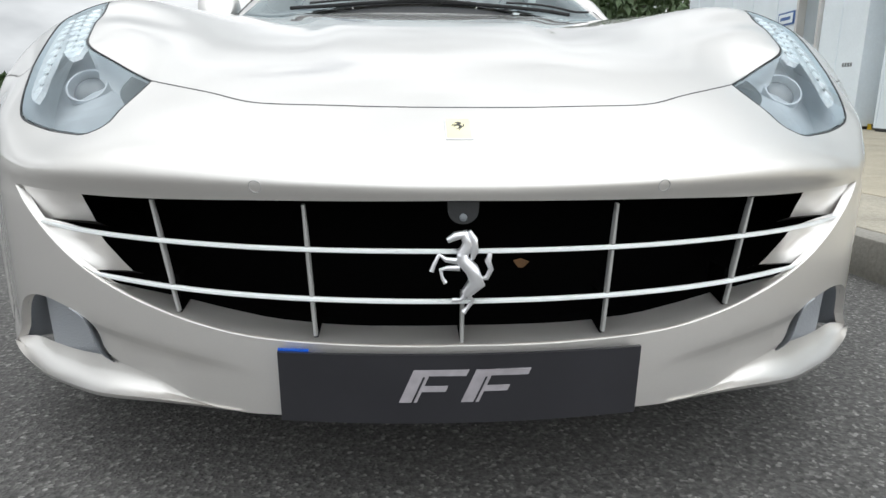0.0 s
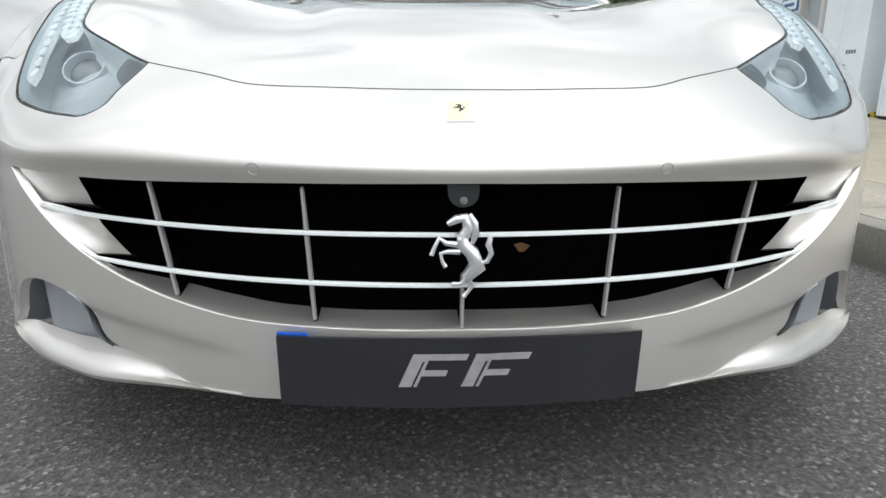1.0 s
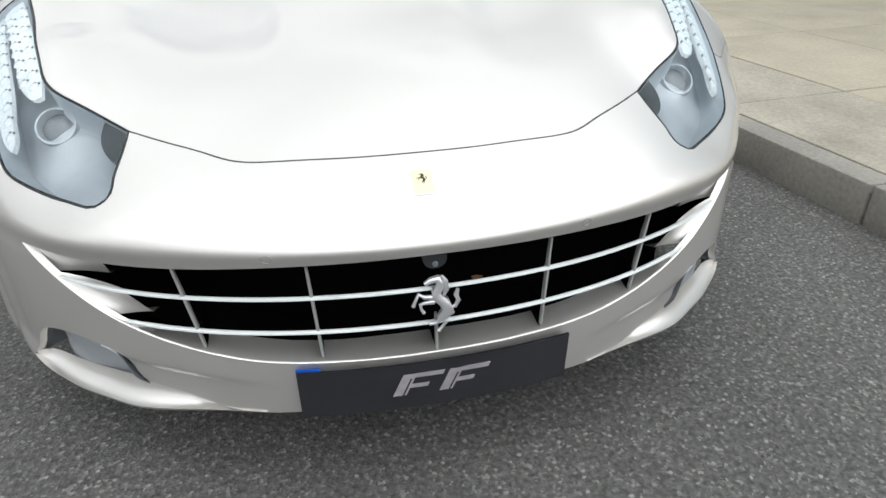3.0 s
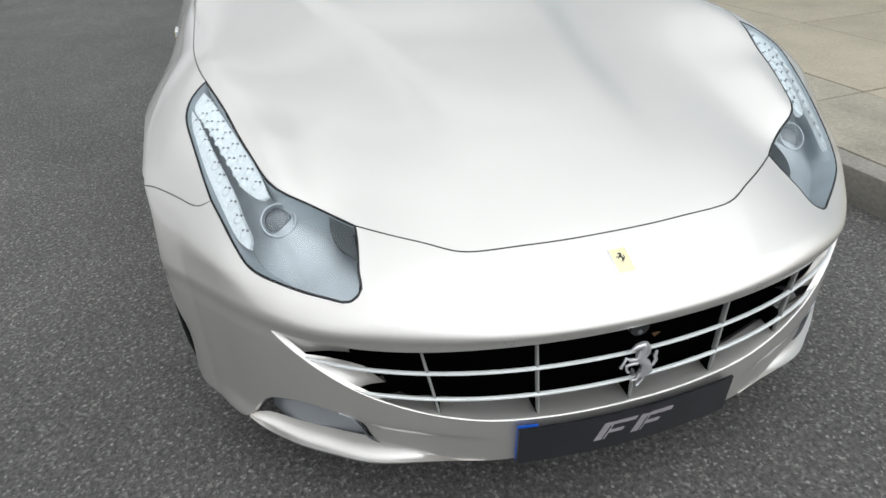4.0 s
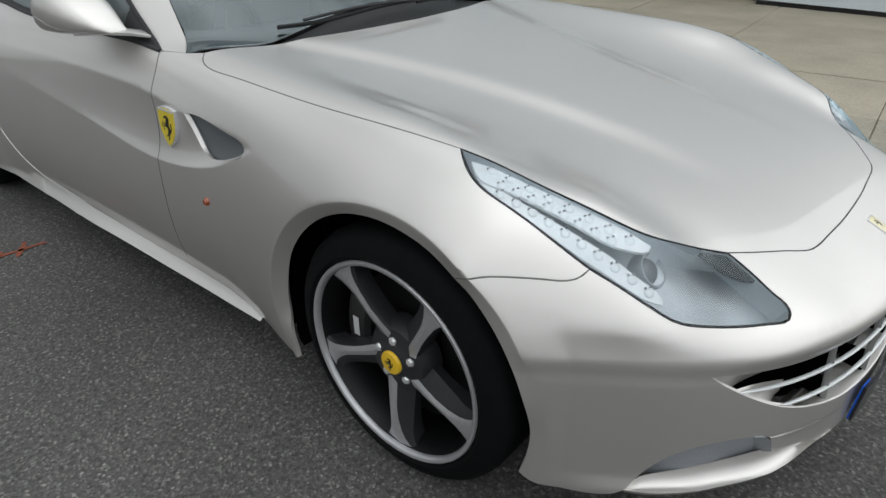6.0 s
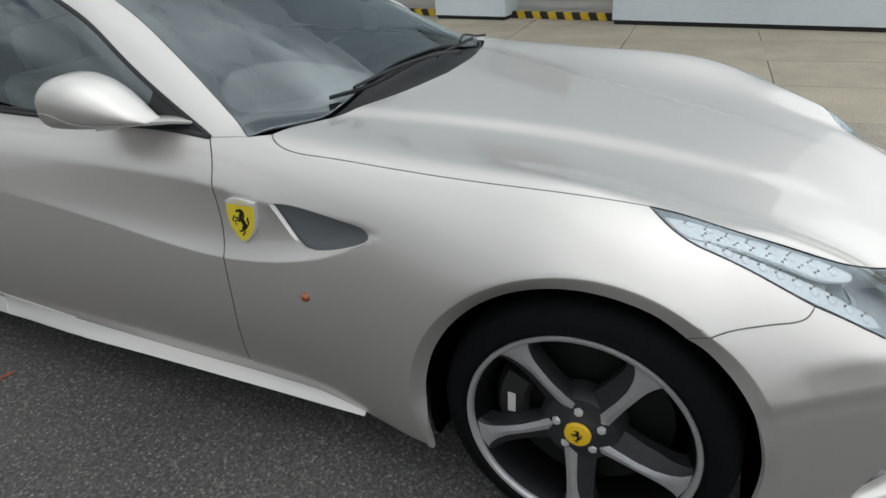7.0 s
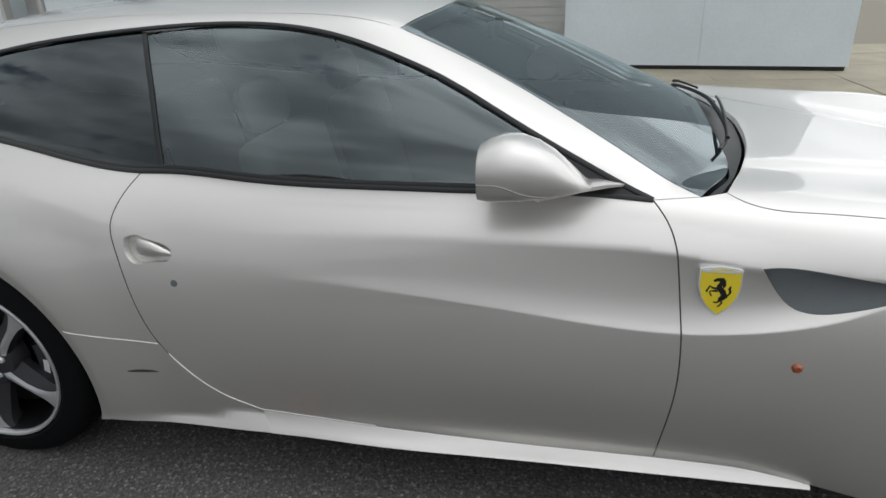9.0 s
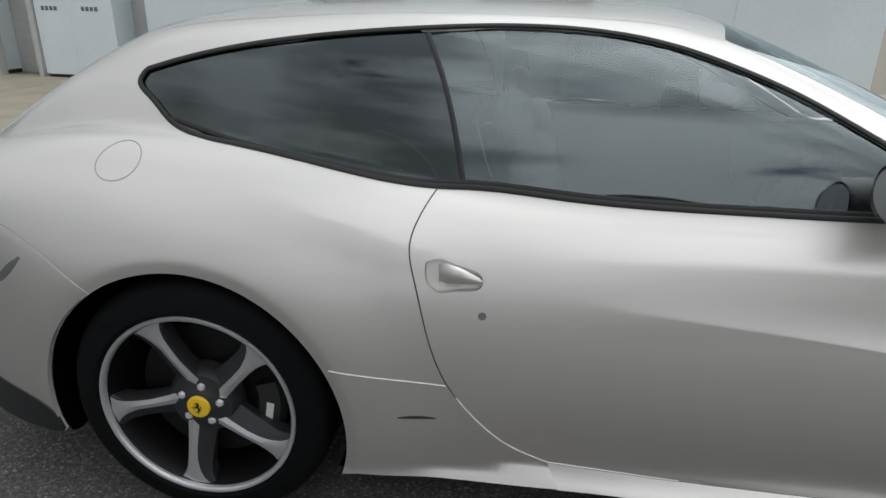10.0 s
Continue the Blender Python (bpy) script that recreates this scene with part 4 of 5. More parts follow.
    # tail marker slot
    strip("tail_marker", bpy.data.objects["rear_bumper"], [(.917, 3.425, .742), (.912, 3.46, .712), (.905, 3.51, .672), (.90, 3.53, .66)], VENT_GREY, .024, .004, s, -.0008, taper=lambda t: math.sin(math.pi * min(max(t, .06), .94)) ** .6)
    # door mirror: a rounded cap with a flat foot that runs out into a thin arm
    bm = bmesh.new()
    rings = []
    for y, cx, hx, z0, z1 in MIRROR:
        ring = []
        for k in range(24):
            t = math.tau * k / 24
            c, d = math.cos(t), math.sin(t)
            x = cx + hx * math.copysign(abs(c) ** .75, c)
            z = (z0 + z1) / 2 + (z1 - z0) / 2 * math.copysign(abs(d) ** (.85 if d > 0 else .55), d)
            ring.append(bm.verts.new((s * x, y, z)))
        rings.append(ring)
    for p, q in zip(rings, rings[1:]):
        for k in range(24):
            bm.faces.new((p[k], p[(k + 1) % 24], q[(k + 1) % 24], q[k]))
    bm.faces.new(rings[0])
    house = part("door_mirror", bm, PAINT, car, "body-coloured door mirror on a thin blade arm", 60)
    bm = bmesh.new()
    bm.faces.new([bm.verts.new((v[0], v[1], v[2])) for v in [(s * (.892 + .077 * math.cos(math.tau * k / 24)), 1.4375, 1.007 + .056 * math.sin(math.tau * k / 24)) for k in range(24)]])
    part("mirror_glass", bm, SILVER, house, "", 40)
    bm = bmesh.new()
    sweep(bm, [(s * .745, 1.11, .936), (s * .785, 1.165, .948), (s * .83, 1.235, .953), (s * .885, 1.325, .949)], .080, .018, [(0, 0, 1)] * 4, taper=[.45, .75, 1.0, 1.1])
    part("mirror_arm", bm, PAINT, house, "", 50)
    bm = bmesh.new()
    table = np.array(MIRROR)
    seam, outs = [], []
    for y, z in curve([(0, 1.436, .995), (0, 1.41, .998), (0, 1.38, .994), (0, 1.345, .979), (0, 1.31, .967), (0, 1.265, .961), (0, 1.225, .958)], .008)[:, 1:]:
        cx, hx, z0, z1 = (np.interp(y, table[:, 0], table[:, k]) for k in (1, 2, 3, 4))
        u = ((z0 + z1) / 2 - z) / ((z1 - z0) / 2)
        d = min(abs(u), 1) ** (1 / .55)
        seam.append((s * (cx + hx * math.sqrt(1 - d * d) ** .75), y, z))
        outs.append((s, 0, 0))
    sweep(bm, seam, .0035, .003, outs)
    part("mirror_seam", bm, FINE_SEAM, house, "", 60)
    if s > 0:
        # folded back against the glass
        house.matrix_basis = Matrix.Translation((.80, 1.20, 0)) @ Matrix.Rotation(radians(62), 4, "Z") @ Matrix.Translation((-.80, -1.20, 0))


# ---- wheels ----
def wheel(cx, cy, cz, radius, width, turn, s):
    w = new("wheel")
    w.parent = car
    face = Matrix.Translation((0, 0, 0)) @ Matrix.Rotation(radians(90), 4, "Y")   # local z points along +x, outwards
    bm = bmesh.new()
    h, rr = width / 2, .268
    lathe(bm, [(rr - .012, h - .03), (rr, h - .004), (rr + .012, h + .004), (radius - .045, h - .001), (radius - .020, h - .012), (radius - .005, h - .030), (radius, h - .05), (radius, -h + .05), (radius - .004, -h + .026), (radius - .02, -h + .004), (rr, -h)], face, 72)
    part("tyre", bm, RUBBER, w, "black low-profile rubber tyre", 40)
    bm = bmesh.new()
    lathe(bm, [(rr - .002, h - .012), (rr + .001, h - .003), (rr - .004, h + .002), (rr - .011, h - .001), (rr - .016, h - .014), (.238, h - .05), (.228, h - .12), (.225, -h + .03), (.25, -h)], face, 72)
    rim = part("rim", bm, [RIM_SHADE], w, "alloy rim with machined lip, barrel near-black in place of shade", 40)
    bm = bmesh.new()
    lathe(bm, [(rr + .0005, h - .002), (rr - .002, h + .0030), (rr - .009, h + .0030), (rr - .0125, h - .001), (rr - .0145, h - .008), (rr - .016, h - .020)], face, 72)
    part("rim_lip", bm, ALLOY_BRIGHT, rim, "", 60)
    # five spokes that widen towards the rim
    stations = [(.045, .043, .020, -.018), (.07, .041, .020, -.014), (.10, .036, .021, -.008), (.14, .032, .022, -.002), (.18, .0315, .022, .0), (.21, .033, .021, .001), (.232, .039, .020, .001), (.248, .048, .019, .000), (.262, .066, .018, -.003)]
    bm = bmesh.new()
    lines = []
    for r, hw, th, dz in stations:
        z = h - .012 + dz
        e = -.12 + .95 * max(0, (r - .16) / .10) ** 1.5
        row = [(-hw, z - .012), (-hw * .88, z - .003), (hw * (e - .88) / 2, z + .0015), (hw * e, z - .003), (hw, z - .030 + .022 * max(0, (r - .16) / .10)), (hw * .95, z - .055), (-hw * .95, z - .055)]
        lines.append([bm.verts.new(face @ Vector((math.sqrt(max(r * r - v * v, 0)), v, d))) for v, d in row])
    for p, q in zip(lines, lines[1:]):
        for k in range(7):
            f = bm.faces.new((p[k], p[(k + 1) % 7], q[(k + 1) % 7], q[k]))
            f.material_index = 1 if k in (1, 2) else 0
    bm.faces.new(lines[0])
    bm.faces.new(lines[-1])
    me = bpy.data.meshes.new("spoke")
    bmesh.ops.recalc_face_normals(bm, faces=bm.faces)
    bm.to_mesh(me)
    bm.free()
    me.materials.append(ALLOY_DARK)
    me.materials.append(ALLOY_BRIGHT)
    me.shade_smooth()
    me.set_sharp_from_angle(angle=radians(28))
    for k in range(5):
        sp = new("spoke", me)
        sp.parent = w
        sp.matrix_basis = Matrix.Rotation(radians(turn + 72 * k), 4, "X")
    bm = bmesh.new()
    rings = lathe(bm, [(.100, h - .085), (.098, h - .050), (.084, h - .030), (.060, h - .026), (.042, h - .020), (.036, h - .015)], face, 40)
    disc(bm, rings[-1])
    part("hub", bm, ALLOY_DARK, w, "", 40)
    bm = bmesh.new()
    rings = lathe(bm, [(.0315, h - .018), (.0315, h - .010), (.029, h - .007), (.015, h - .005)], face, 32)
    disc(bm, rings[-1])
    cap = part("centre_cap", bm, CAP_YELLOW, w, "round yellow centre cap with black emblem", 40)
    bm = bmesh.new()
    emblem(bm, face @ Matrix.Translation((0, 0, h - .0045)) @ Matrix.Rotation(radians(90), 4, "Z") @ Matrix.Scale(.034, 4), .03)
    part("emblem", bm, INK, cap, "", 60)
    bm0 = bmesh.new()
    rings = lathe(bm0, [(.0115, -.012), (.0115, .004), (.0095, .008), (.004, .0095)], Matrix(), 6)
    disc(bm0, rings[-1])
    bolt = bpy.data.meshes.new("wheel_bolt")
    bm0.to_mesh(bolt)
    bm0.free()
    bolt.materials.append(CHROME)
    for k in range(5):
        b = new("wheel_bolt", bolt)
        b.parent = w
        ang = radians(turn + 36 + 72 * k)
        b.matrix_basis = face @ Matrix.Translation((.054 * math.cos(ang + math.pi / 2 * 0), .054 * math.sin(ang), h - .027))
    bm = bmesh.new()
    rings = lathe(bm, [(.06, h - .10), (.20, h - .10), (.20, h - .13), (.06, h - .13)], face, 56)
    part("brake_disc", bm, SHADE_STEEL, w, "brake disc coloured near-black for the shade between the spokes", 40)
    bm = bmesh.new()
    for a0, a1 in ((-28, 28),):
        for r0, r1, z0, z1 in ((.135, .218, h - .062, h - .15),):
            ring = []
            for k in range(10):
                t = radians(a0 + (a1 - a0) * k / 9)
                ring.append([bm.verts.new(face @ Vector((r * math.cos(t), r * math.sin(t), z))) for r, z in ((r0, z0 - .012), (r0 + .012, z0), (r1 - .014, z0), (r1, z0 - .014), (r1, z1), (r0, z1))])
            for p, q in zip(ring, ring[1:]):
                for j in range(6):
                    bm.faces.new((p[j], p[(j + 1) % 6], q[(j + 1) % 6], q[j]))
            bm.faces.new(ring[0])
            bm.faces.new(ring[-1])
    cal = part("brake_caliper", bm, material("black_caliper", (.02, .02, .02), .35, 0, .5), w, "black brake caliper", 40)
    cal.matrix_basis = Matrix.Rotation(radians((-90 if cy < 1 else 80) if s < 0 else (90 if cy < 1 else -80)), 4, "X")
    bm = bmesh.new()
    box(bm, .165, -.028, h - .0615, .185, .028, h - .0605, face)
    part("caliper_lettering", bm, material("white_ink", (.7, .7, .7), .5), cal, "", 40)
    # added near-black plate in place of the shade behind the spokes
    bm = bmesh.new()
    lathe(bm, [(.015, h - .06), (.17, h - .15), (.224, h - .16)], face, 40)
    part("inner_shade_plate", bm, DARK, w, "", 40)
    w.matrix_basis = Matrix.Translation((s * cx, cy, cz)) @ (Matrix() if s > 0 else Matrix.Rotation(math.pi, 4, "Z"))
    return w


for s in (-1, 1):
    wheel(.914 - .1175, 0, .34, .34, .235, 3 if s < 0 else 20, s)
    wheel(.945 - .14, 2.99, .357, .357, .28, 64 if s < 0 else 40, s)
    for cy, cz, r, a in ((0, .337, .376, .60), (3.0, .326, .409, .62)):
        bm = bmesh.new()
        n = 40
        angs = [radians(-22 + 224 * k / n) for k in range(n + 1)]
        q = np.array([(cy + (r + .004) * math.cos(t), cz + (r + .004) * math.sin(t)) for t in angs])
        lip = reach(*ray_side(q))[:, 0] - .016
        rings = []
        for rr, depth in ((.02, None), (r, None), (r + .004, lip)):
            rings.append([bm.verts.new((s * (a - .03 if depth is None else depth[k]), cy + rr * math.cos(t), max(cz + rr * math.sin(t), .215))) for k, t in enumerate(angs)])
        for p, q in zip(rings, rings[1:]):
            for k in range(n):
                bm.faces.new((p[k], p[k + 1], q[k + 1], q[k]))
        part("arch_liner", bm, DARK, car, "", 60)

# floor of the car; an unseen lower box is added to deepen the shade
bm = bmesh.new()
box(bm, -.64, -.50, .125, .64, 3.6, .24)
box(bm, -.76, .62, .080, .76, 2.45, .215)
part("underbody_and_shade_box", bm, DARK, car, "", 30)


# ---- the nose: grille, lamps, plate ----
bumper = bpy.data.objects["front_bumper"]
grille = new("grille")
grille.parent = car
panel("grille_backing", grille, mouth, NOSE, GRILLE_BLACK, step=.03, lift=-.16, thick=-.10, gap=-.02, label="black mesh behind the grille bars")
# lower shelf and cheeks of the mouth: outer edge on the skin, inner edge set back
OUTER = [(0, -.88, .316), (.128, -.874, .316), (.205, -.866, .318), (.299, -.849, .324), (.379, -.828, .339), (.43, -.812, .352), (.47, -.797, .366), (.548, -.757, .40)]
INNER = [(0, -.818, .323), (.12, -.815, .323), (.20, -.809, .326), (.29, -.793, .334), (.37, -.774, .348), (.43, -.764, .360), (.49, -.760, .373), (.548, -.750, .388)]
INLET_TOP = [(.706, -.545, .300), (.69, -.604, .332), (.63, -.672, .345), (.58, -.715, .340), (.556, -.732, .325)]
INLET_LOW = [(.722, -.530, .208), (.67, -.622, .218), (.60, -.678, .229), (.55, -.714, .236), (.528, -.730, .239)]
LIP_TOP = [(.776, -.556, .217), (.752, -.560, .222), (.71, -.588, .227), (.66, -.634, .233), (.60, -.683, .240), (.527, -.743, .254), (.46, -.776, .250), (.39, -.802, .230), (.31, -.834, .214)]
LIP_EDGE = [(.778, -.558, .212), (.750, -.594, .205), (.715, -.628, .199), (.665, -.673, .196), (.61, -.716, .199), (.54, -.768, .206), (.46, -.800, .211), (.39, -.817, .209), (.31, -.841, .207)]
for s in (-1, 1):
    bm = bmesh.new()
    o, i = curve(OUTER, .03), curve(INNER, .03)
    o = onto(curve(OUTER, .03))[np.linspace(0, len(o) - 1, 14).astype(int)] + (0, .002, .001)
    i = i[np.linspace(0, len(i) - 1, 14).astype(int)]
    vo = [bm.verts.new((s * p[0], p[1], p[2])) for p in o]
    vi = [bm.verts.new((s * p[0], p[1], p[2])) for p in i]
    vb = [bm.verts.new((s * p[0], p[1] + .02, p[2] - .02)) for p in i]
    for k in range(13):
        bm.faces.new((vo[k], vo[k + 1], vi[k + 1], vi[k]))
        bm.faces.new((vi[k], vi[k + 1], vb[k + 1], vb[k]))
    part("grille_shelf", bm, PAINT, grille, "", 40)
    # cheeks: two pointed plates in the corner of the mouth, each with its lower edge turned in
    for outer, inner in (([(.684, -.643, .508), (.676, -.652, .488), (.664, -.664, .470), (.649, -.672, .456)], [(.562, -.710, .514), (.556, -.707, .492), (.550, -.704, .474), (.543, -.704, .456)]),
                         ([(.651, -.678, .464), (.632, -.698, .453), (.604, -.718, .433), (.575, -.738, .412), (.555, -.746, .391)], [(.522, -.743, .447), (.514, -.743, .432), (.503, -.741, .416), (.493, -.739, .401), (.482, -.737, .387)])):
        a, b = (np.array(c)[np.linspace(0, len(c) - 1, 12).astype(int)] for c in (curve(outer, .004), curve(inner, .004)))
        a = a + (.005, .004, -.002)
        bm = bmesh.new()
        rows = [[bm.verts.new((s * p[0], p[1], p[2])) for p in a + (b - a) * v + (0, .006 * math.sin(math.pi * v), 0)] for v in np.linspace(0, 1, 7)]
        for p, q in zip(rows, rows[1:]):
            for k in range(11):
                bm.faces.new((p[k], p[k + 1], q[k + 1], q[k]))
        hem = [r[-1] for r in rows]
        turned = [bm.verts.new(v.co + Vector((0, .004 + .034 * k / 6, -.001 - .014 * k / 6))) for k, v in enumerate(hem)]
        for k in range(6):
            bm.faces.new((hem[k], hem[k + 1], turned[k + 1], turned[k]))
        part("grille_cheek", bm, PAINT, grille, "", 40)
for zs, x1, name in (((.445, .4455, .4465, .449, .452, .456), .664, "grille_bar"), ((.376, .3765, .378, .381, .386, .392), .574, "grille_bar")):
    xs = np.linspace(0, 1, 6) * x1
    half = [(float(x), float(nose(x, z)), z) for x, z in zip(xs, zs)]
    p, n = line_on_skin(half, .02, -.007)
    full = [(-q[0], q[1], q[2]) for q in reversed(p[1:])] + p
    fn = [(-q[0], q[1], q[2]) for q in reversed(n[1:])] + n
    bm = bmesh.new()
    L = len(full)
    sweep(bm, full, .0064, .009, fn, taper=[min(1, .4 + 7 * min(k, L - 1 - k) / L) for k in range(L)])
    part(name, bm, BAR_SILVER, grille, "slim pale satin bar", 50)
for x0, x1, z0, z1 in ((.2085, .199, .505, .325), (-.2085, -.199, .505, .325), (.421, .394, .505, .348), (-.421, -.394, .505, .348), (.0, .0, .39, .317)):
    pts = [(x0 + (x1 - x0) * k / 7, -.8, z0 + (z1 - z0) * k / 7) for k in range(8)]
    p = [(x, float(nose(abs(x), z)) + .014, z) for x, _, z in pts]
    bm = bmesh.new()
    sweep(bm, p, .0060, .014, [(0, -1, 0)] * 8, taper=[.8, .9, 1, 1, 1, 1, 1, 1])
    post = part("grille_post", bm, POST_GREY, grille, "", 50)
    # fin behind the post, black because its shade is put into the colour
    bm = bmesh.new()
    y0 = float(nose(abs(x1), .34)) + .016
    front = [(x1 - .003, y0 - .002, z1 - .004), (x1 - .003, y0, z1 + .052), (x1 - .003, y0 + .05, z1 + .052), (x1 - .003, y0 + .05, z1 - .004)]
    a = [bm.verts.new(p) for p in front]
    b = [bm.verts.new((p[0] + .006, p[1], p[2])) for p in front]
    bm.faces.new(a)
    bm.faces.new(b[::-1])
    for k in range(4):
        bm.faces.new((a[k], a[(k + 1) % 4], b[(k + 1) % 4], b[k]))
    part("shaded_fin", bm, GRILLE_BLACK, post, "", 30)

# silver rearing figure on the bars, in plain rounded limbs
bm = bmesh.new()
for pts, w, taper in FIGURE:
    q = [Vector((x * .108, -.884, .424 + y * .112)) for x, y in pts]
    sweep(bm, q, w * .112, w * .112, [(0, -1, 0)] * len(q), taper=list(taper), round_=10)
part("grille_emblem", bm, SILVER, grille, "polished silver rearing emblem as a plain raised shape", 60)
# parking camera under the brow
bm = bmesh.new()
face = Matrix.Translation((0, -.856, .505)) @ Matrix.Rotation(radians(90), 4, "X")
vs = [(-.0205, .006)] + [(.0205 * -math.cos(math.pi * k / 12), -.002 - .022 * math.sin(math.pi * k / 12) ** .8) for k in range(13)] + [(.0205, .006)]
f = bm.faces.new([bm.verts.new(face @ Vector((x, y, .0))) for x, y in vs])
r = bmesh.ops.extrude_face_region(bm, geom=[f])
for v in r["geom"]:
    if isinstance(v, bmesh.types.BMVert):
        v.co.y -= .012
cam_box = part("parking_camera", bm, BLACK_TRIM, grille, "dark grey parking camera under the bumper edge", 30)
bm = bmesh.new()
ring = lathe(bm, [(.0050, .0), (.0050, .002), (.003, .003)], Matrix.Translation((0, -.868, .490)) @ Matrix.Rotation(radians(90), 4, "X"), 20)
disc(bm, ring[-1])
part("camera_lens", bm, VENT_GREY, cam_box, "", 40)
# a dead leaf caught behind the bars
bm = bmesh.new()
vs = [bm.verts.new((.079 + x * .85, -.80 + y, .408 + z)) for x, y, z in ((0, 0, .006), (.012, -.003, .010), (.028, 0, .004), (.018, .003, -.006), (.008, -.002, -.004))]
bm.faces.new(vs)
tagged(part("dead_leaf", bm, material("brown_leaf", (.11, .055, .02), .8, grain=.3, grain_size=80), None), "small dead brown leaf caught behind the grille bars", "leaf")

for s in (-1, 1):
    # parking sensor
    p = onto(np.array([[.262, -.84, .528]]))[0]
    n = normal(p)
    p, n = Vector(p * (s, 1, 1)), Vector(n * (s, 1, 1))
    face = Matrix.Translation(p) @ n.to_track_quat("Z", "Y").to_matrix().to_4x4()
    bm = bmesh.new()
    lathe(bm, [(.0086, -.001), (.0086, .0003), (.0078, .0003), (.0078, -.001)], face, 24)
    part("parking_sensor", bm, FINE_SEAM, bumper, "", 40)
    # lower inlet: grey insert set back under the edge, and the scooped lip below it
    def loft(name, rows, m, label="", n=26):
        bm = bmesh.new()
        lines = []
        for r in rows:
            c = curve(r, .006)
            c = c[np.linspace(0, len(c) - 1, n).astype(int)]
            lines.append([bm.verts.new((s * p[0], p[1], p[2])) for p in c])
        for p, q in zip(lines, lines[1:]):
            for k in range(n - 1):
                bm.faces.new((p[k], p[k + 1], q[k + 1], q[k]))
        return part(name, bm, m, car, label, 50)
    loft("fog_insert", (INLET_TOP, INLET_LOW), GREY_MESH_AND_SHADE, "grey mesh insert in the lower bumper inlet")
    # outer wall is body paint; this grey stands in for its shade
    loft("inlet_wall", ([(.770, -.550, .211), (.754, -.562, .243), (.736, -.582, .275), (.719, -.604, .299), (.697, -.628, .322)], [(.725, -.500, .205), (.722, -.505, .243), (.715, -.51, .275), (.705, -.52, .305), (.69, -.54, .335)]), GREY_MESH_AND_SHADE)
    loft("inlet_wall", ([(.584, -.735, .328), (.557, -.752, .317), (.543, -.760, .296), (.534, -.763, .270), (.510, -.769, .254)], [(.60, -.700, .343), (.562, -.726, .325), (.552, -.727, .296), (.540, -.727, .270), (.530, -.728, .240)]), GREY_MESH_AND_SHADE)
    up, dn = np.array(LIP_TOP), np.array(LIP_EDGE)
    drop = np.clip((dn[:, :1] - .29) / .2, 0, 1)
    loft("bumper_lip", (up, up * .72 + dn * .28 + (0, .006, -.006), up * .4 + dn * .6 + (0, .008, -.008), up * .12 + dn * .88 + (0, .003, -.003), dn + (0, -.002, .002), dn + drop * (0, .002, -.006), dn + (0, .006, 0) + drop * (0, .006, -.012), dn + (0, .06, 0) + drop * (0, 0, -.016)), PAINT, "scooped painted lip under the inlet")
    # headlamp
    lamp = new("headlamp")
    lamp.parent = car
    lamp["label"] = "long swept headlamp behind a clear lens"
    seg = [BON_LAMP, list(reversed(LAMP_OUT)), list(reversed(LAMP_LOW))]
    panel("lens", lamp, seg, TOP, LENS, s, step=.022, gap=.0015, thick=.003, lift=-.001).visible_shadow = False
    panel("bowl", lamp, seg, TOP, REFLECTOR, s, step=.022, gap=.004, thick=-.058, lift=-.059)
    for line in (BON_LAMP, LAMP_OUT, LAMP_LOW):
        strip("lamp_seal", lamp, line, BLACK_TRIM, .0032, .003, s, -.0012)
    strip_a = [[(.752, -.12, .8), (.727, -.182, .8), (.705, -.25, .78), (.684, -.321, .76), (.66, -.398, .74), (.648, -.462, .72), (.645, -.481, .71)], [(.645, -.481, .71), (.656, -.483, .71), (.68, -.461, .71), (.70, -.425, .72), (.715, -.373, .74), (.735, -.31, .76), (.757, -.235, .78), (.777, -.155, .8), (.752, -.12, .8)]]
    strip_b = [[(.785, -.165, .8), (.768, -.22, .79), (.75, -.30, .76), (.729, -.378, .73), (.713, -.445, .7), (.703, -.50, .67), (.697, -.537, .65), (.702, -.545, .64)], [(.702, -.545, .64), (.714, -.53, .64), (.733, -.486, .66), (.753, -.415, .7), (.771, -.339, .73), (.784, -.256, .77), (.789, -.20, .79), (.785, -.165, .8)]]
    rows = (strip_a, [((.744, -.168), (.668, -.445)), ((.760, -.205), (.694, -.420))], 8, -.007), (strip_b, [((.778, -.215), (.709, -.515)),], 10, -.008)
    for seg, lines, count, sunk in rows:
        panel("light_strip", lamp, seg, TOP, LED_WHITE, s, step=.014, gap=.001, thick=.009, lift=sunk)
        dome = bmesh.new()
        dots = bmesh.new()
        for (x0, y0), (x1, y1) in lines:
            for k in range(count):
                q = np.array([[x0 + (x1 - x0) * k / (count - 1), y0 + (y1 - y0) * k / (count - 1)]])
                p = reach(*ray_top(q))
                n = normal(p)[0]
                p = Vector((p[0] + n * sunk) * (s, 1, 1))
                n = Vector(n * (s, 1, 1))
                face = Matrix.Translation(p) @ n.to_track_quat("Z", "Y").to_matrix().to_4x4()
                r = lathe(dome, [(.0105, 0), (.0088, .0018), (.005, .0028)], face, 12)
                disc(dome, r[-1])
                for dx, dy in ((-.0055, .009), (.0050, .0105)):
                    r = lathe(dots, [(.0029, -.001), (.0026, .0010), (.0012, .0012)], face @ Matrix.Translation((dx, dy, .0008)), 8)
                    disc(dots, r[-1])
        tagged(part("led_lens", dome, LED_WHITE, lamp, "", 40), kind="stuff")
        tagged(part("led_hole", dots, LED_GREY, lamp, "", 40), kind="stuff")
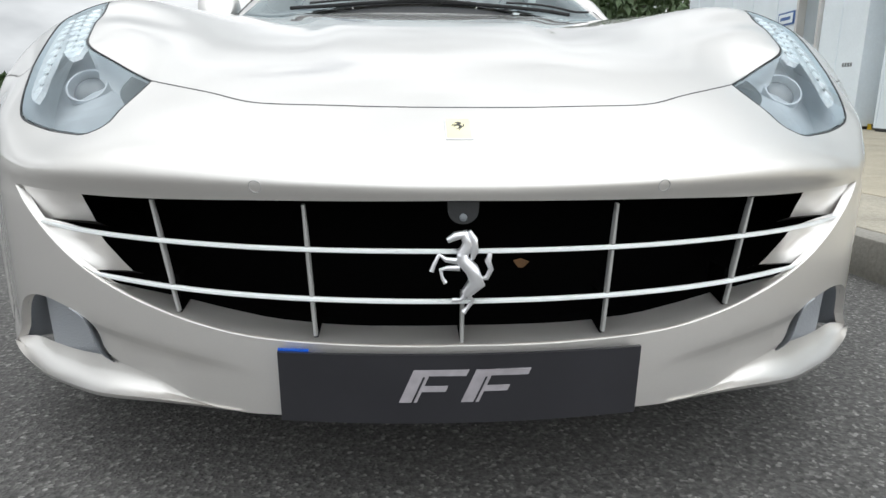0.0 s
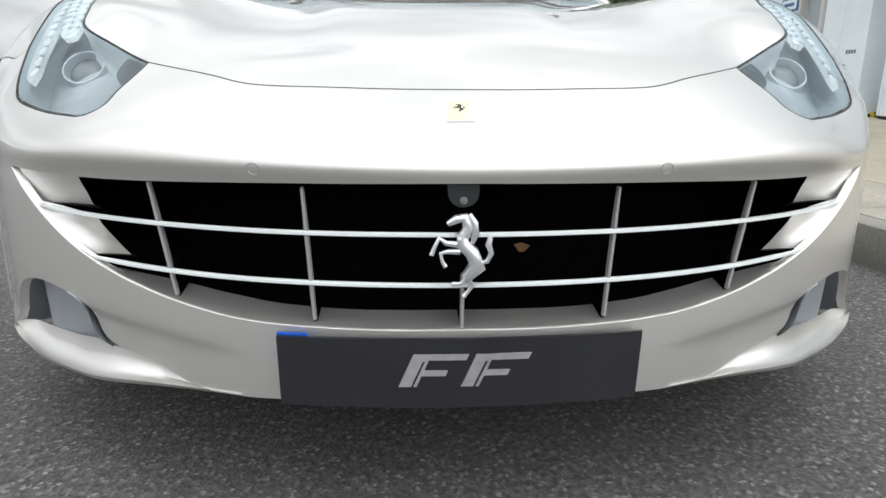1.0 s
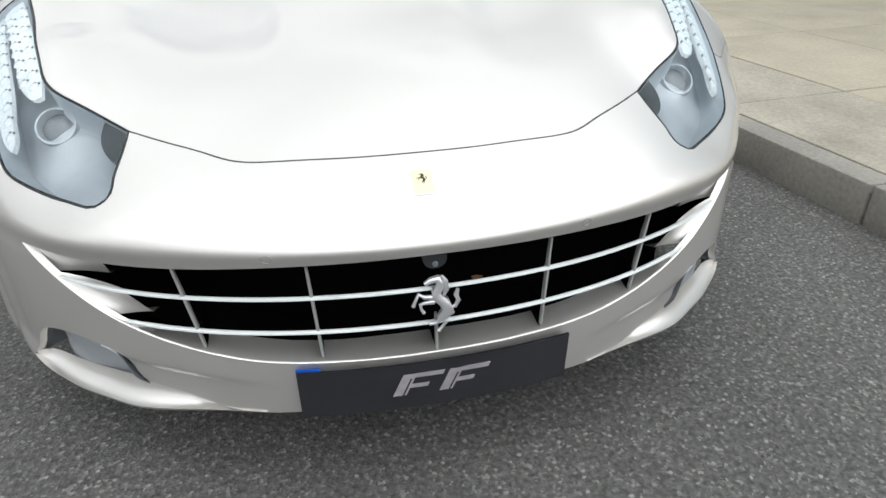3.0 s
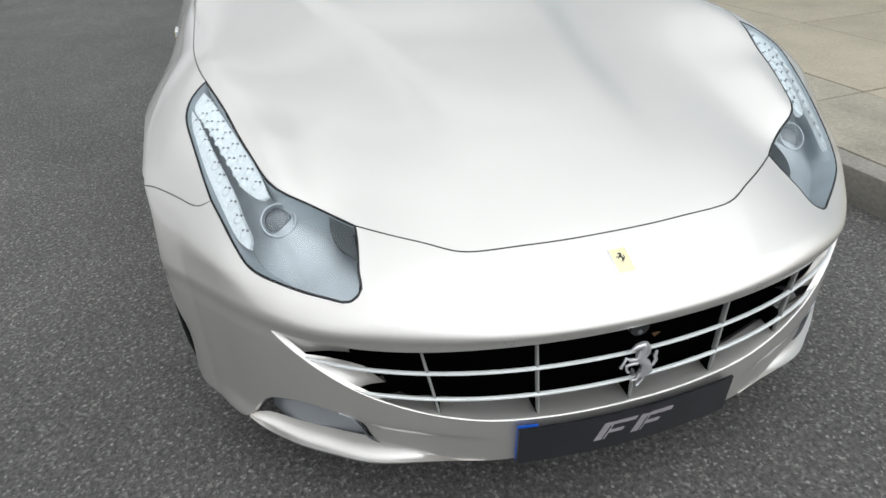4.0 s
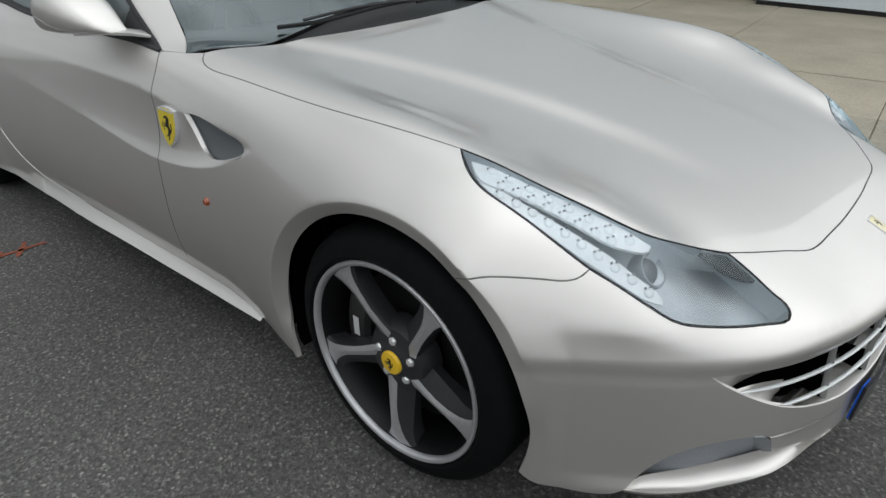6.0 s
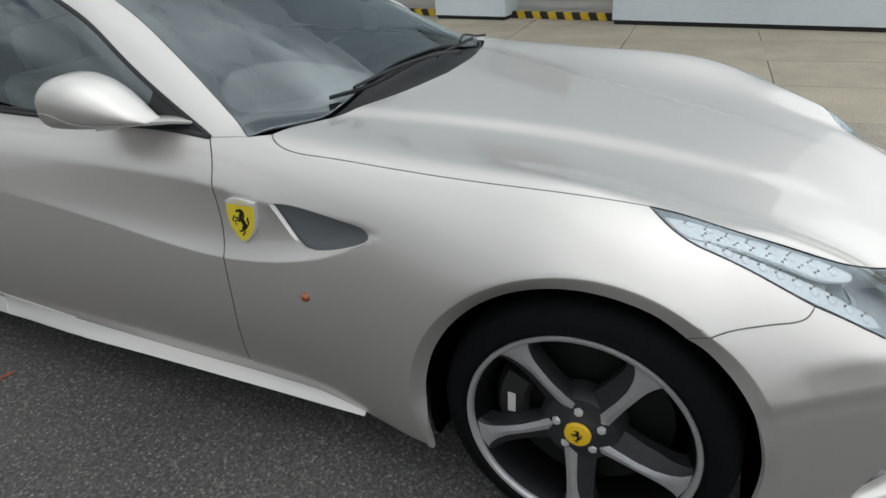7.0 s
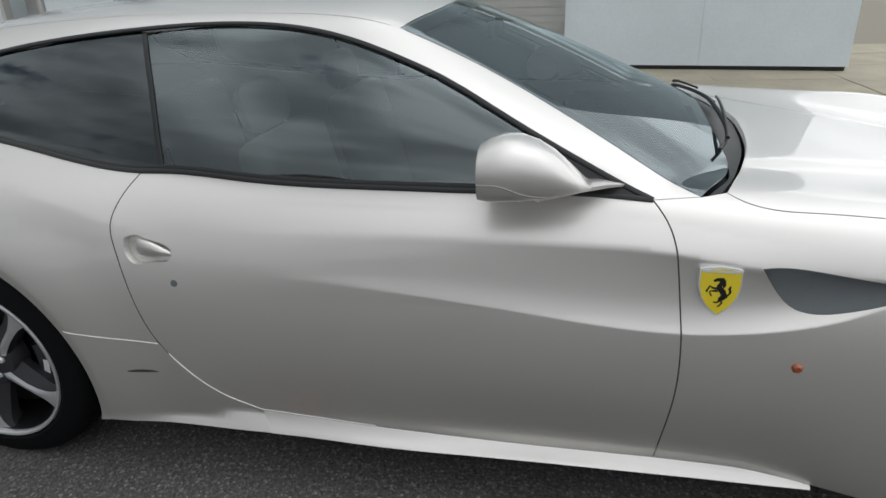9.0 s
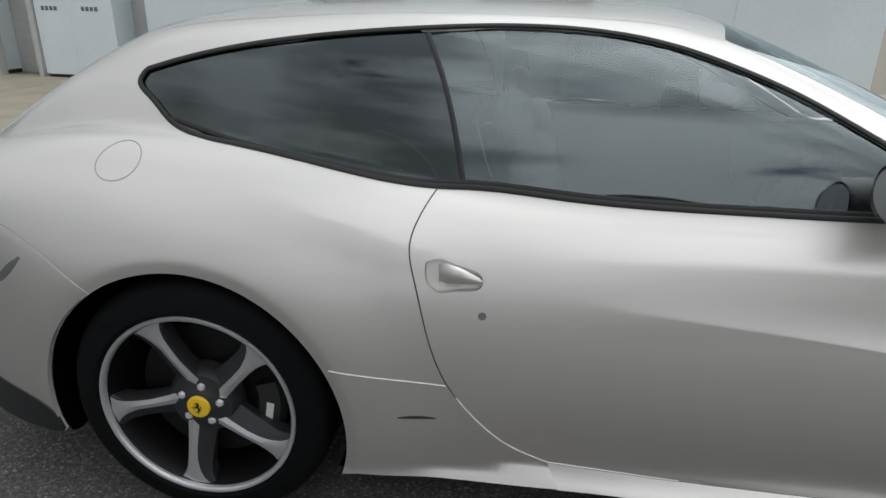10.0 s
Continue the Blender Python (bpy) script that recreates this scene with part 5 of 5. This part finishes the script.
    panel("corner_cover", lamp, [[(.489, -.579, .664), (.533, -.537, .68)], [(.533, -.537, .68), (.537, -.58, .665), (.523, -.62, .648), (.498, -.647, .634)], [(.498, -.647, .634), (.489, -.579, .664)]], TOP, LAMP_GREY, s, step=.012, gap=.0, thick=.01, lift=-.006, label="grey cover patch in the lamp corner")
    # projector
    face = Matrix.Translation((s * .634, -.489, .661)) @ Vector((s * .05, -.75, .62)).to_track_quat("Z", "Y").to_matrix().to_4x4()
    bm = bmesh.new()
    lathe(bm, [(.040, -.04), (.038, -.008), (.036, -.003), (.033, -.003), (.030, -.012), (.028, -.02)], face, 40)
    part("lamp_ring", bm, REFLECTOR, lamp, "", 40)
    bm = bmesh.new()
    r = lathe(bm, [(.030, -.020), (.026, -.014), (.020, -.010), (.012, -.008), (.004, -.007)], face, 40)
    disc(bm, r[-1])
    part("projector_lens", bm, PROJECTOR, lamp, "", 60)

# bonnet badge: pale yellow oblong with a dark emblem
q = reach(*ray_top(np.array([[0.0, -.776]])))[0]
n = Vector(normal(q))
up = (Vector((0, 1, 0)) - n * n.y).normalized()
face = Matrix.Translation(q) @ Matrix((up.cross(n), up, n)).transposed().to_4x4()
for name, w, h, t, m in (("badge_rim", .0190, .0290, .0022, CHROME), ("badge_face", .0176, .0276, .003, CREAM)):
    bm = bmesh.new()
    box(bm, -w, -h, -.004, w, h, t, face, .0012)
    part(name, bm, m, bumper, "pale yellow oblong badge with dark emblem" if name == "badge_face" else "", 40)
bm = bmesh.new()
emblem(bm, face @ Matrix.Translation((0, .006, .003)) @ Matrix.Scale(.024, 4), .03)
part("badge_emblem", bm, INK, bumper, "", 60)

# show plate
plate = new("show_plate")
plate.parent = car
plate["label"] = "dark show plate with two silver letter shapes"


def plate_y(x, z):
    return -.893 + .33 * x * x - .012 * (z - .26) / .05 * .3


def bent(bm, x0, x1, z0, z1, d0, d1, n=16, lean=0.0):
    rows = []
    for k in range(n + 1):
        x = x0 + (x1 - x0) * k / n
        rows.append([bm.verts.new((x + lean * (z - .25), plate_y(x, z) + d, z)) for z, d in ((z0, d0), (z1, d0), (z1, d1), (z0, d1))])
    for p, q in zip(rows, rows[1:]):
        for k in range(4):
            bm.faces.new((p[k], p[(k + 1) % 4], q[(k + 1) % 4], q[k]))
    bm.faces.new(rows[0])
    bm.faces.new(rows[-1])


bm = bmesh.new()
bent(bm, -.248, .248, .207, .310, 0, .006)
part("plate_face", bm, PLATE, plate, "", 30)
bm = bmesh.new()
bent(bm, -.2485, -.207, .209, .3125, .007, .011, 4)
part("plate_strip", bm, BLUE, plate, "blue end of the number plate underneath", 30)
LETTER = material("letter_silver", (.50, .47, .50), .35, .5, 0, stain=.15, stain_size=60)
for x0, tail in ((-.082, .084), (.002, .084)):
    for name, a, b, z0, z1 in (("letter_stem", x0, x0 + .024, .240, .2885), ("letter_top", x0 + .004, x0 + tail - .010, .2795, .2885), ("letter_arm", x0 + .016, x0 + .056, .256, .2645)):
        bm = bmesh.new()
        bent(bm, a, b, z0, z1, -.0012, .001, 6, .42)
        part(name, bm, LETTER, plate, "", 30)
    bm = bmesh.new()
    bent(bm, x0 + .0165, x0 + .0195, .240, .278, -.0016, .001, 2, .42)
    part("letter_groove", bm, PLATE, plate, "", 30)

# black well at the foot of the screen, wipers
panel("scuttle", car, both([[(0, .722, .92), (.306, .752, .92), (.60, .832, .92), (.735, .885, .92)], [(.735, .885, .92), (.76, .925, .918)], [(.76, .925, .918), (.66, .870, .92), (.56, .832, .92), (.42, .827, .93), (.25, .835, .94), (0, .835, .95)]]), TOP, BLACK_TRIM, step=.03, gap=.001, lift=-.014, thick=.01, label="black scuttle well at the foot of the windscreen")
panel("screen_border", car, both([[(0, .842, .96), (.25, .842, .95), (.42, .834, .94), (.56, .840, .93), (.66, .878, .92), (.755, .936, .918)], [(.755, .936, .918), (.70, 1.045, .96)], [(.70, 1.045, .96), (.60, .965, .96), (.45, .90, .97), (.25, .875, .98), (0, .872, .98)]]), TOP, FRIT, step=.03, gap=.001, lift=-.006, thick=.002, label="dark printed border at the foot of the windscreen")
panel("screen_border", car, both([[(0, 1.585, 1.3), (.25, 1.60, 1.29), (.43, 1.635, 1.28), (.50, 1.655, 1.27)], [(.50, 1.655, 1.27), (.514, 1.706, 1.29)], [(.514, 1.706, 1.29), (.43, 1.686, 1.31), (.25, 1.651, 1.33), (0, 1.636, 1.33)]]), TOP, BLACK_TRIM, step=.03, gap=.001, lift=-.007, thick=.002)
for s in (-1, 1):
    panel("screen_border", car, [[(.755, .937, .918), *SCREEN_EDGE[1:-1:3], (.520, 1.70, 1.281)], [(.520, 1.70, 1.281), (.476, 1.66, 1.281)], [(.476, 1.66, 1.281), (.53, 1.44, 1.19), (.575, 1.27, 1.09), (.632, 1.12, 1.01), (.672, 1.045, .97), (.70, 1.0, .95), (.755, .937, .918)]], TOP, FRIT, s, step=.02, gap=.001, lift=-.007, thick=.002)
for pts in ([(-.50, .86, .95), (-.42, .83, .95), (-.15, .80, .95), (.10, .795, .95)], [(.06, .785, .95), (.30, .81, .95), (.55, .86, .93)]):
    p, n = line_on_skin(pts, .03, .016)
    bm = bmesh.new()
    sweep(bm, p, .009, .013, n)
    w = part("wiper", bm, BLACK_TRIM, car, "black windscreen wiper", 50)
    p, n = line_on_skin([(pts[-1][0] + .08, pts[-1][1] - .035, .93), pts[2], pts[1]], .03, .03)
    bm = bmesh.new()
    sweep(bm, p, .010, .008, n)
    part("wiper_arm", bm, BLACK_TRIM, w, "", 50)

# ---- cabin ----
cabin = new("cabin")
cabin.parent = car
bm = bmesh.new()
box(bm, -.70, .80, .62, .70, 1.30, .90, None, .06)
part("dashboard", bm, DASH, cabin, "", 40)
bm = bmesh.new()
box(bm, -.74, 1.0, .22, .74, 3.4, .30)
part("cabin_floor", bm, DASH, cabin, "", 40)
bm = bmesh.new()
box(bm, -.11, 1.2, .30, .11, 2.9, .60, None, .04)
part("centre_tunnel", bm, DASH, cabin, "", 40)


def seat(x, y, back):
    e = new("seat")
    e.parent = cabin
    for name, dims, tilt in (("cushion", (-.23, -.25, .34, .23, .27, .50), 0), ("backrest", (-.23, .22, .42, .23, .36, 1.0), -14), ("headrest", (-.12, .27, 1.0, .12, .37, 1.16), -14)):
        if name == "headrest" and not back:
            continue
        bm = bmesh.new()
        box(bm, *dims, Matrix.Translation((x, y, 0)) @ Matrix.Translation((0, .25, .45)) @ Matrix.Rotation(radians(tilt), 4, "X") @ Matrix.Translation((0, -.25, -.45)), .05)
        part(name, bm, SEAT, e, "", 60)


for x in (-.37, .37):
    seat(x, 1.75, True)
    seat(x, 2.55, False)
bm = bmesh.new()
face = Matrix.Translation((-.37, 1.42, .83)) @ Matrix.Rotation(radians(-68), 4, "X")
prof = [(.175 + .016 * math.cos(math.tau * k / 10), .016 * math.sin(math.tau * k / 10)) for k in range(10)]
lathe(bm, prof, face, 36, True)
for k in range(3):
    box(bm, -.02, .04, -.008, .02, .17, .008, face @ Matrix.Rotation(radians(120 * k + 180), 4, "Z"))
lathe(bm, [(.001, .02), (.055, .015), (.06, -.02)], face, 24)
part("steering_wheel", bm, DASH, cabin, "black three-spoke steering wheel", 50)
bm = bmesh.new()
box(bm, -.11, 1.50, 1.20, .11, 1.53, 1.26, None, .012)
part("rear_view_mirror", bm, DASH, cabin, "", 40)


# ---- kerb and slabs ----
rng = random.Random(4)
base = Matrix.Translation((1.634, 0, 0)) @ TURN
bm = bmesh.new()
box(bm, 0, -.452, -.02, .125, .452, .150, None, .010)
me = bpy.data.meshes.new("kerb_stone")
bm.to_mesh(me)
bm.free()
me.materials.append(KERB_STONE)
me.shade_smooth()
me.set_sharp_from_angle(angle=radians(40))
kerb = tagged(new("kerb"), "row of weathered grey concrete kerb stones", "kerb", kind="structure")
for k in range(-12, 24):
    ob = new("kerb_stone", me)
    ob.parent = kerb
    ob.matrix_basis = base @ Matrix.Translation((rng.uniform(-.003, .003), .32 + k * .915, rng.uniform(-.002, .002)))
rows = [(.135, .835), (.85, 1.77), (1.785, 2.70), (2.715, 3.63), (3.645, 4.56), (4.575, 5.5), (5.515, 6.44)]
for j, (a, b) in enumerate(rows):
    bm = bmesh.new()
    box(bm, a - .003, -.649, .06, b + .003, .649, .150, None, .004)
    me = bpy.data.meshes.new("slab")
    bm.to_mesh(me)
    bm.free()
    me.materials.append(SLAB_ROUGH if j == 0 else CONCRETE)
    for k in range(-9, 13):
        ob = new("slab", me)
        ob.parent = pavement
        ob.matrix_basis = base @ Matrix.Translation((0, .15 + k * 1.305, rng.uniform(-.003, .002))) @ Matrix.Rotation(rng.uniform(-.002, .002), 4, "Z")

# orange survey mark sprayed on the asphalt
bm = bmesh.new()
for x0, y0, x1, y1, w in ((-1.21, 2.065, -1.0, 2.045, .022), (-1.13, 2.0, -1.06, 2.115, .02), (-1.20, 2.03, -1.16, 2.10, .012)):
    d = Vector((x1 - x0, y1 - y0, 0))
    nn = Vector((-d.y, d.x, 0)).normalized() * w / 2
    pts = []
    for side_ in (1, -1):
        for k in range(9):
            t = k / 8 if side_ > 0 else 1 - k / 8
            pts.append(Vector((x0, y0, .004)) + d * t + nn * side_ * rng.uniform(.5, 1.3))
    bm.faces.new([bm.verts.new(p) for p in pts])
tagged(part("paint_mark", bm, SPRAY), "faded orange spray mark on the asphalt", "paint mark", kind="structure")

# ---- garages ----
bm = bmesh.new()
units = ((-1.7, 1.45), (2.88, 3.95), (5.2, 7.7), (8.25, 9.6), (10.5, 17.0))


def prism(bm, y0, y1, d0, d1, z0, z1):
    vs = [bm.verts.new((facade(y) + x, y, z)) for x in (d0, d1) for y in (y0, y1) for z in (z0, z1)]
    for q in ((0, 1, 3, 2), (4, 6, 7, 5), (0, 4, 5, 1), (2, 3, 7, 6), (1, 5, 7, 3), (0, 2, 6, 4)):
        bm.faces.new([vs[k] for k in q])


for y0, y1 in units:
    prism(bm, y0, y1, 0, 3.0, .20, 7.2)
wall = tagged(part("wall_east", bm, WALL), "pale blue-white clad garage wall", "wall", kind="structure")
bm = bmesh.new()
for y0, y1 in units:
    prism(bm, y0 + .02, y1 - .02, .03, 2.9, .14, .205)
tagged(part("baseboard", bm, BLACK_TRIM), "dark strip along the foot of the garage wall", "baseboard", kind="structure")
bm = bmesh.new()
for (a, b), (c, d) in zip(units, units[1:]):
    prism(bm, b - .01, c + .01, .5, .62, .14, 7.1)
tagged(part("wall_recess", bm, ROLLER), "grey ribbed shutters set back between the wall panels", "wall", kind="structure")
bm = bmesh.new()
for (a, b), (c, d) in zip(units, units[1:]):
    prism(bm, b, c, .3, 3.0, 3.0, 7.18)
tagged(part("lintel", bm, WALL), "pale lintels over the recessed shutters", "lintel", kind="structure")
# ribs of the shutters, seams of the cladding
bm = bmesh.new()
for (a, b), (c, d) in zip(units, units[1:]):
    for k in range(28):
        prism(bm, b + .01, c - .01, .488, .499, .26 + k * .1, .33 + k * .1)
tagged(part("shutter_rib", bm, ROLLER, wall), kind="stuff")
for y in (-.15, 1.40, 2.93, 6.4, 7.65, 9.0, 11.4, 12.6, 13.8, 15.0, 16.2):
    bm = bmesh.new()
    prism(bm, y - .02, y + .02, -.012, -.001, .21, 7.19)
    part("cladding_joint", bm, WALL, wall, "", 30)
for b, c in ((1.45, 2.88), (7.7, 8.25), (3.95, 5.2)):
    n = int((c - b) / .11)
    bar = tagged(new("hazard_strip"), "black and yellow striped strip at the foot of a shutter", "hazard strip", kind="structure")
    for k in range(n):
        y0, y1 = b + (c - b) * k / n, b + (c - b) * (k + 1) / n
        bm = bmesh.new()
        vs = []
        for x in (.25, .34):
            for y, z in ((y0, .152), (y1, .152), (y1 + .04, .235), (y0 + .04, .235)):
                y = min(y, c - .01)
                vs.append(bm.verts.new((facade(y) + x, y, z)))
        for q in ((0, 3, 2, 1), (4, 5, 6, 7), (0, 1, 5, 4), (1, 2, 6, 5), (2, 3, 7, 6), (3, 0, 4, 7)):
            bm.faces.new([vs[i] for i in q])
        part("stripe", bm, HAZARD_YELLOW if k % 2 else HAZARD_BLACK, bar, "", 30)
# door and sign on the far panel
bm = bmesh.new()
prism(bm, 9.62, 9.70, -.05, .1, .15, 2.6)
prism(bm, 10.42, 10.50, -.05, .1, .15, 2.6)
prism(bm, 9.62, 10.50, -.05, .1, 2.55, 2.65)
tagged(part("door_frame", bm, ROLLER), "grey frame round a garage side door", "door frame", kind="structure")
sign = tagged(new("sign"), "small white sign with blue edge on the garage wall", "sign")
for name, e, m in (("sign_board", 0, SIGN_BLUE), ("sign_face", .03, WALL)):
    bm = bmesh.new()
    prism(bm, 10.62 + e, 11.25 - e, -.03 - e * .1, .0, 1.98 + e, 2.22 - e)
    part(name, bm, m, sign)
bm = bmesh.new()
prism(bm, 10.74, 11.14, -.037, .0, 2.07, 2.13)
part("lettering", bm, SIGN_BLUE, sign)
for y0, y1, z in ((9.2, 9.5, 1.12), (8.5, 8.8, 1.12)):
    bm = bmesh.new()
    for k in range(4):
        w = (y1 - y0) / 4
        prism(bm, y0 + k * w, y0 + (k + .7) * w, -.004, .0, z, z + .06)
    part("wall_lettering", bm, VENT_GREY, wall, "", 30)

# ---- trees and hedge in the distance ----
LEAF = material("leaf_green", (.05, .085, .03), .6, grain=.4, grain_size=3)
BARK = material("bark", (.09, .07, .05), .9, grain=.3, grain_size=12)


def tree(x, y, h, seed):
    r = random.Random(seed)
    t = tagged(new("tree"), "leafy green tree beyond the garages", "tree", "distant trees")
    bm = bmesh.new()
    rings = lathe(bm, [(.22, 0), (.17, h * .2), (.12, h * .45), (.03, h * .8)], Matrix(), 10)
    for k in range(7):
        ang, z = k * 2.4, h * (.35 + .06 * k)
        a, b = Vector((0, 0, z)), Vector((math.cos(ang) * h * .22, math.sin(ang) * h * .22, z + h * .16))
        sweep(bm, [a, (a + b) / 2 + Vector((0, 0, .1)), b], .12, .12, [(0, 0, 1)] * 3, taper=[1, .7, .3], round_=6)
    part("trunk", bm, BARK, t, "", 60)
    vs, fs = [], []
    for k in range(2600):
        d = Vector((r.gauss(0, 1), r.gauss(0, 1), r.gauss(0, 1))).normalized() * r.uniform(.45, 1) ** .5
        lump = 1 + .25 * noise.noise(d * 2.3 + Vector((seed, 0, 0)))
        c = Vector((d.x * h * .33 * lump, d.y * h * .33 * lump, h * .64 + d.z * h * .34 * lump))
        q = Euler((r.uniform(0, 6), r.uniform(0, 6), r.uniform(0, 6))).to_matrix()
        s_ = r.uniform(.12, .26)
        i = len(vs)
        vs += [c + q @ Vector(p) * s_ for p in ((-1, 0, 0), (0, -.5, .1), (1, 0, 0), (0, .5, .1))]
        fs.append((i, i + 1, i + 2, i + 3))
    me = bpy.data.meshes.new("crown")
    me.from_pydata(vs, [], fs)
    finish(new("crown", me), LEAF, t)
    t.matrix_basis = Matrix.Translation((x, y, 0))


for k, (x, y, h) in enumerate(((6.5, 24, 6.5), (9.5, 27, 7.5), (12.5, 30, 8), (4.2, 34, 5.2))):
    tree(x, y, h, k + 3)
vs, fs = [], []
r = random.Random(9)
for k in range(9000):
    ang = r.uniform(radians(-80), radians(10))
    d = r.uniform(70, 76)
    hgt = 2.2 + 1.2 * noise.noise(Vector((ang * 9, 1, 0)))
    c = Vector((math.sin(ang) * d, math.cos(ang) * d, r.uniform(0, hgt)))
    q = Euler((r.uniform(0, 6), r.uniform(0, 6), r.uniform(0, 6))).to_matrix()
    s_ = r.uniform(.3, .7)
    i = len(vs)
    vs += [c + q @ Vector(p) * s_ for p in ((-1, 0, 0), (0, -.5, .1), (1, 0, 0), (0, .5, .1))]
    fs.append((i, i + 1, i + 2, i + 3))
me = bpy.data.meshes.new("far_hedge")
me.from_pydata(vs, [], fs)
tagged(finish(new("far_hedge", me), LEAF), "dark green hedge line along the far edge of the asphalt", "hedge", kind="stuff")
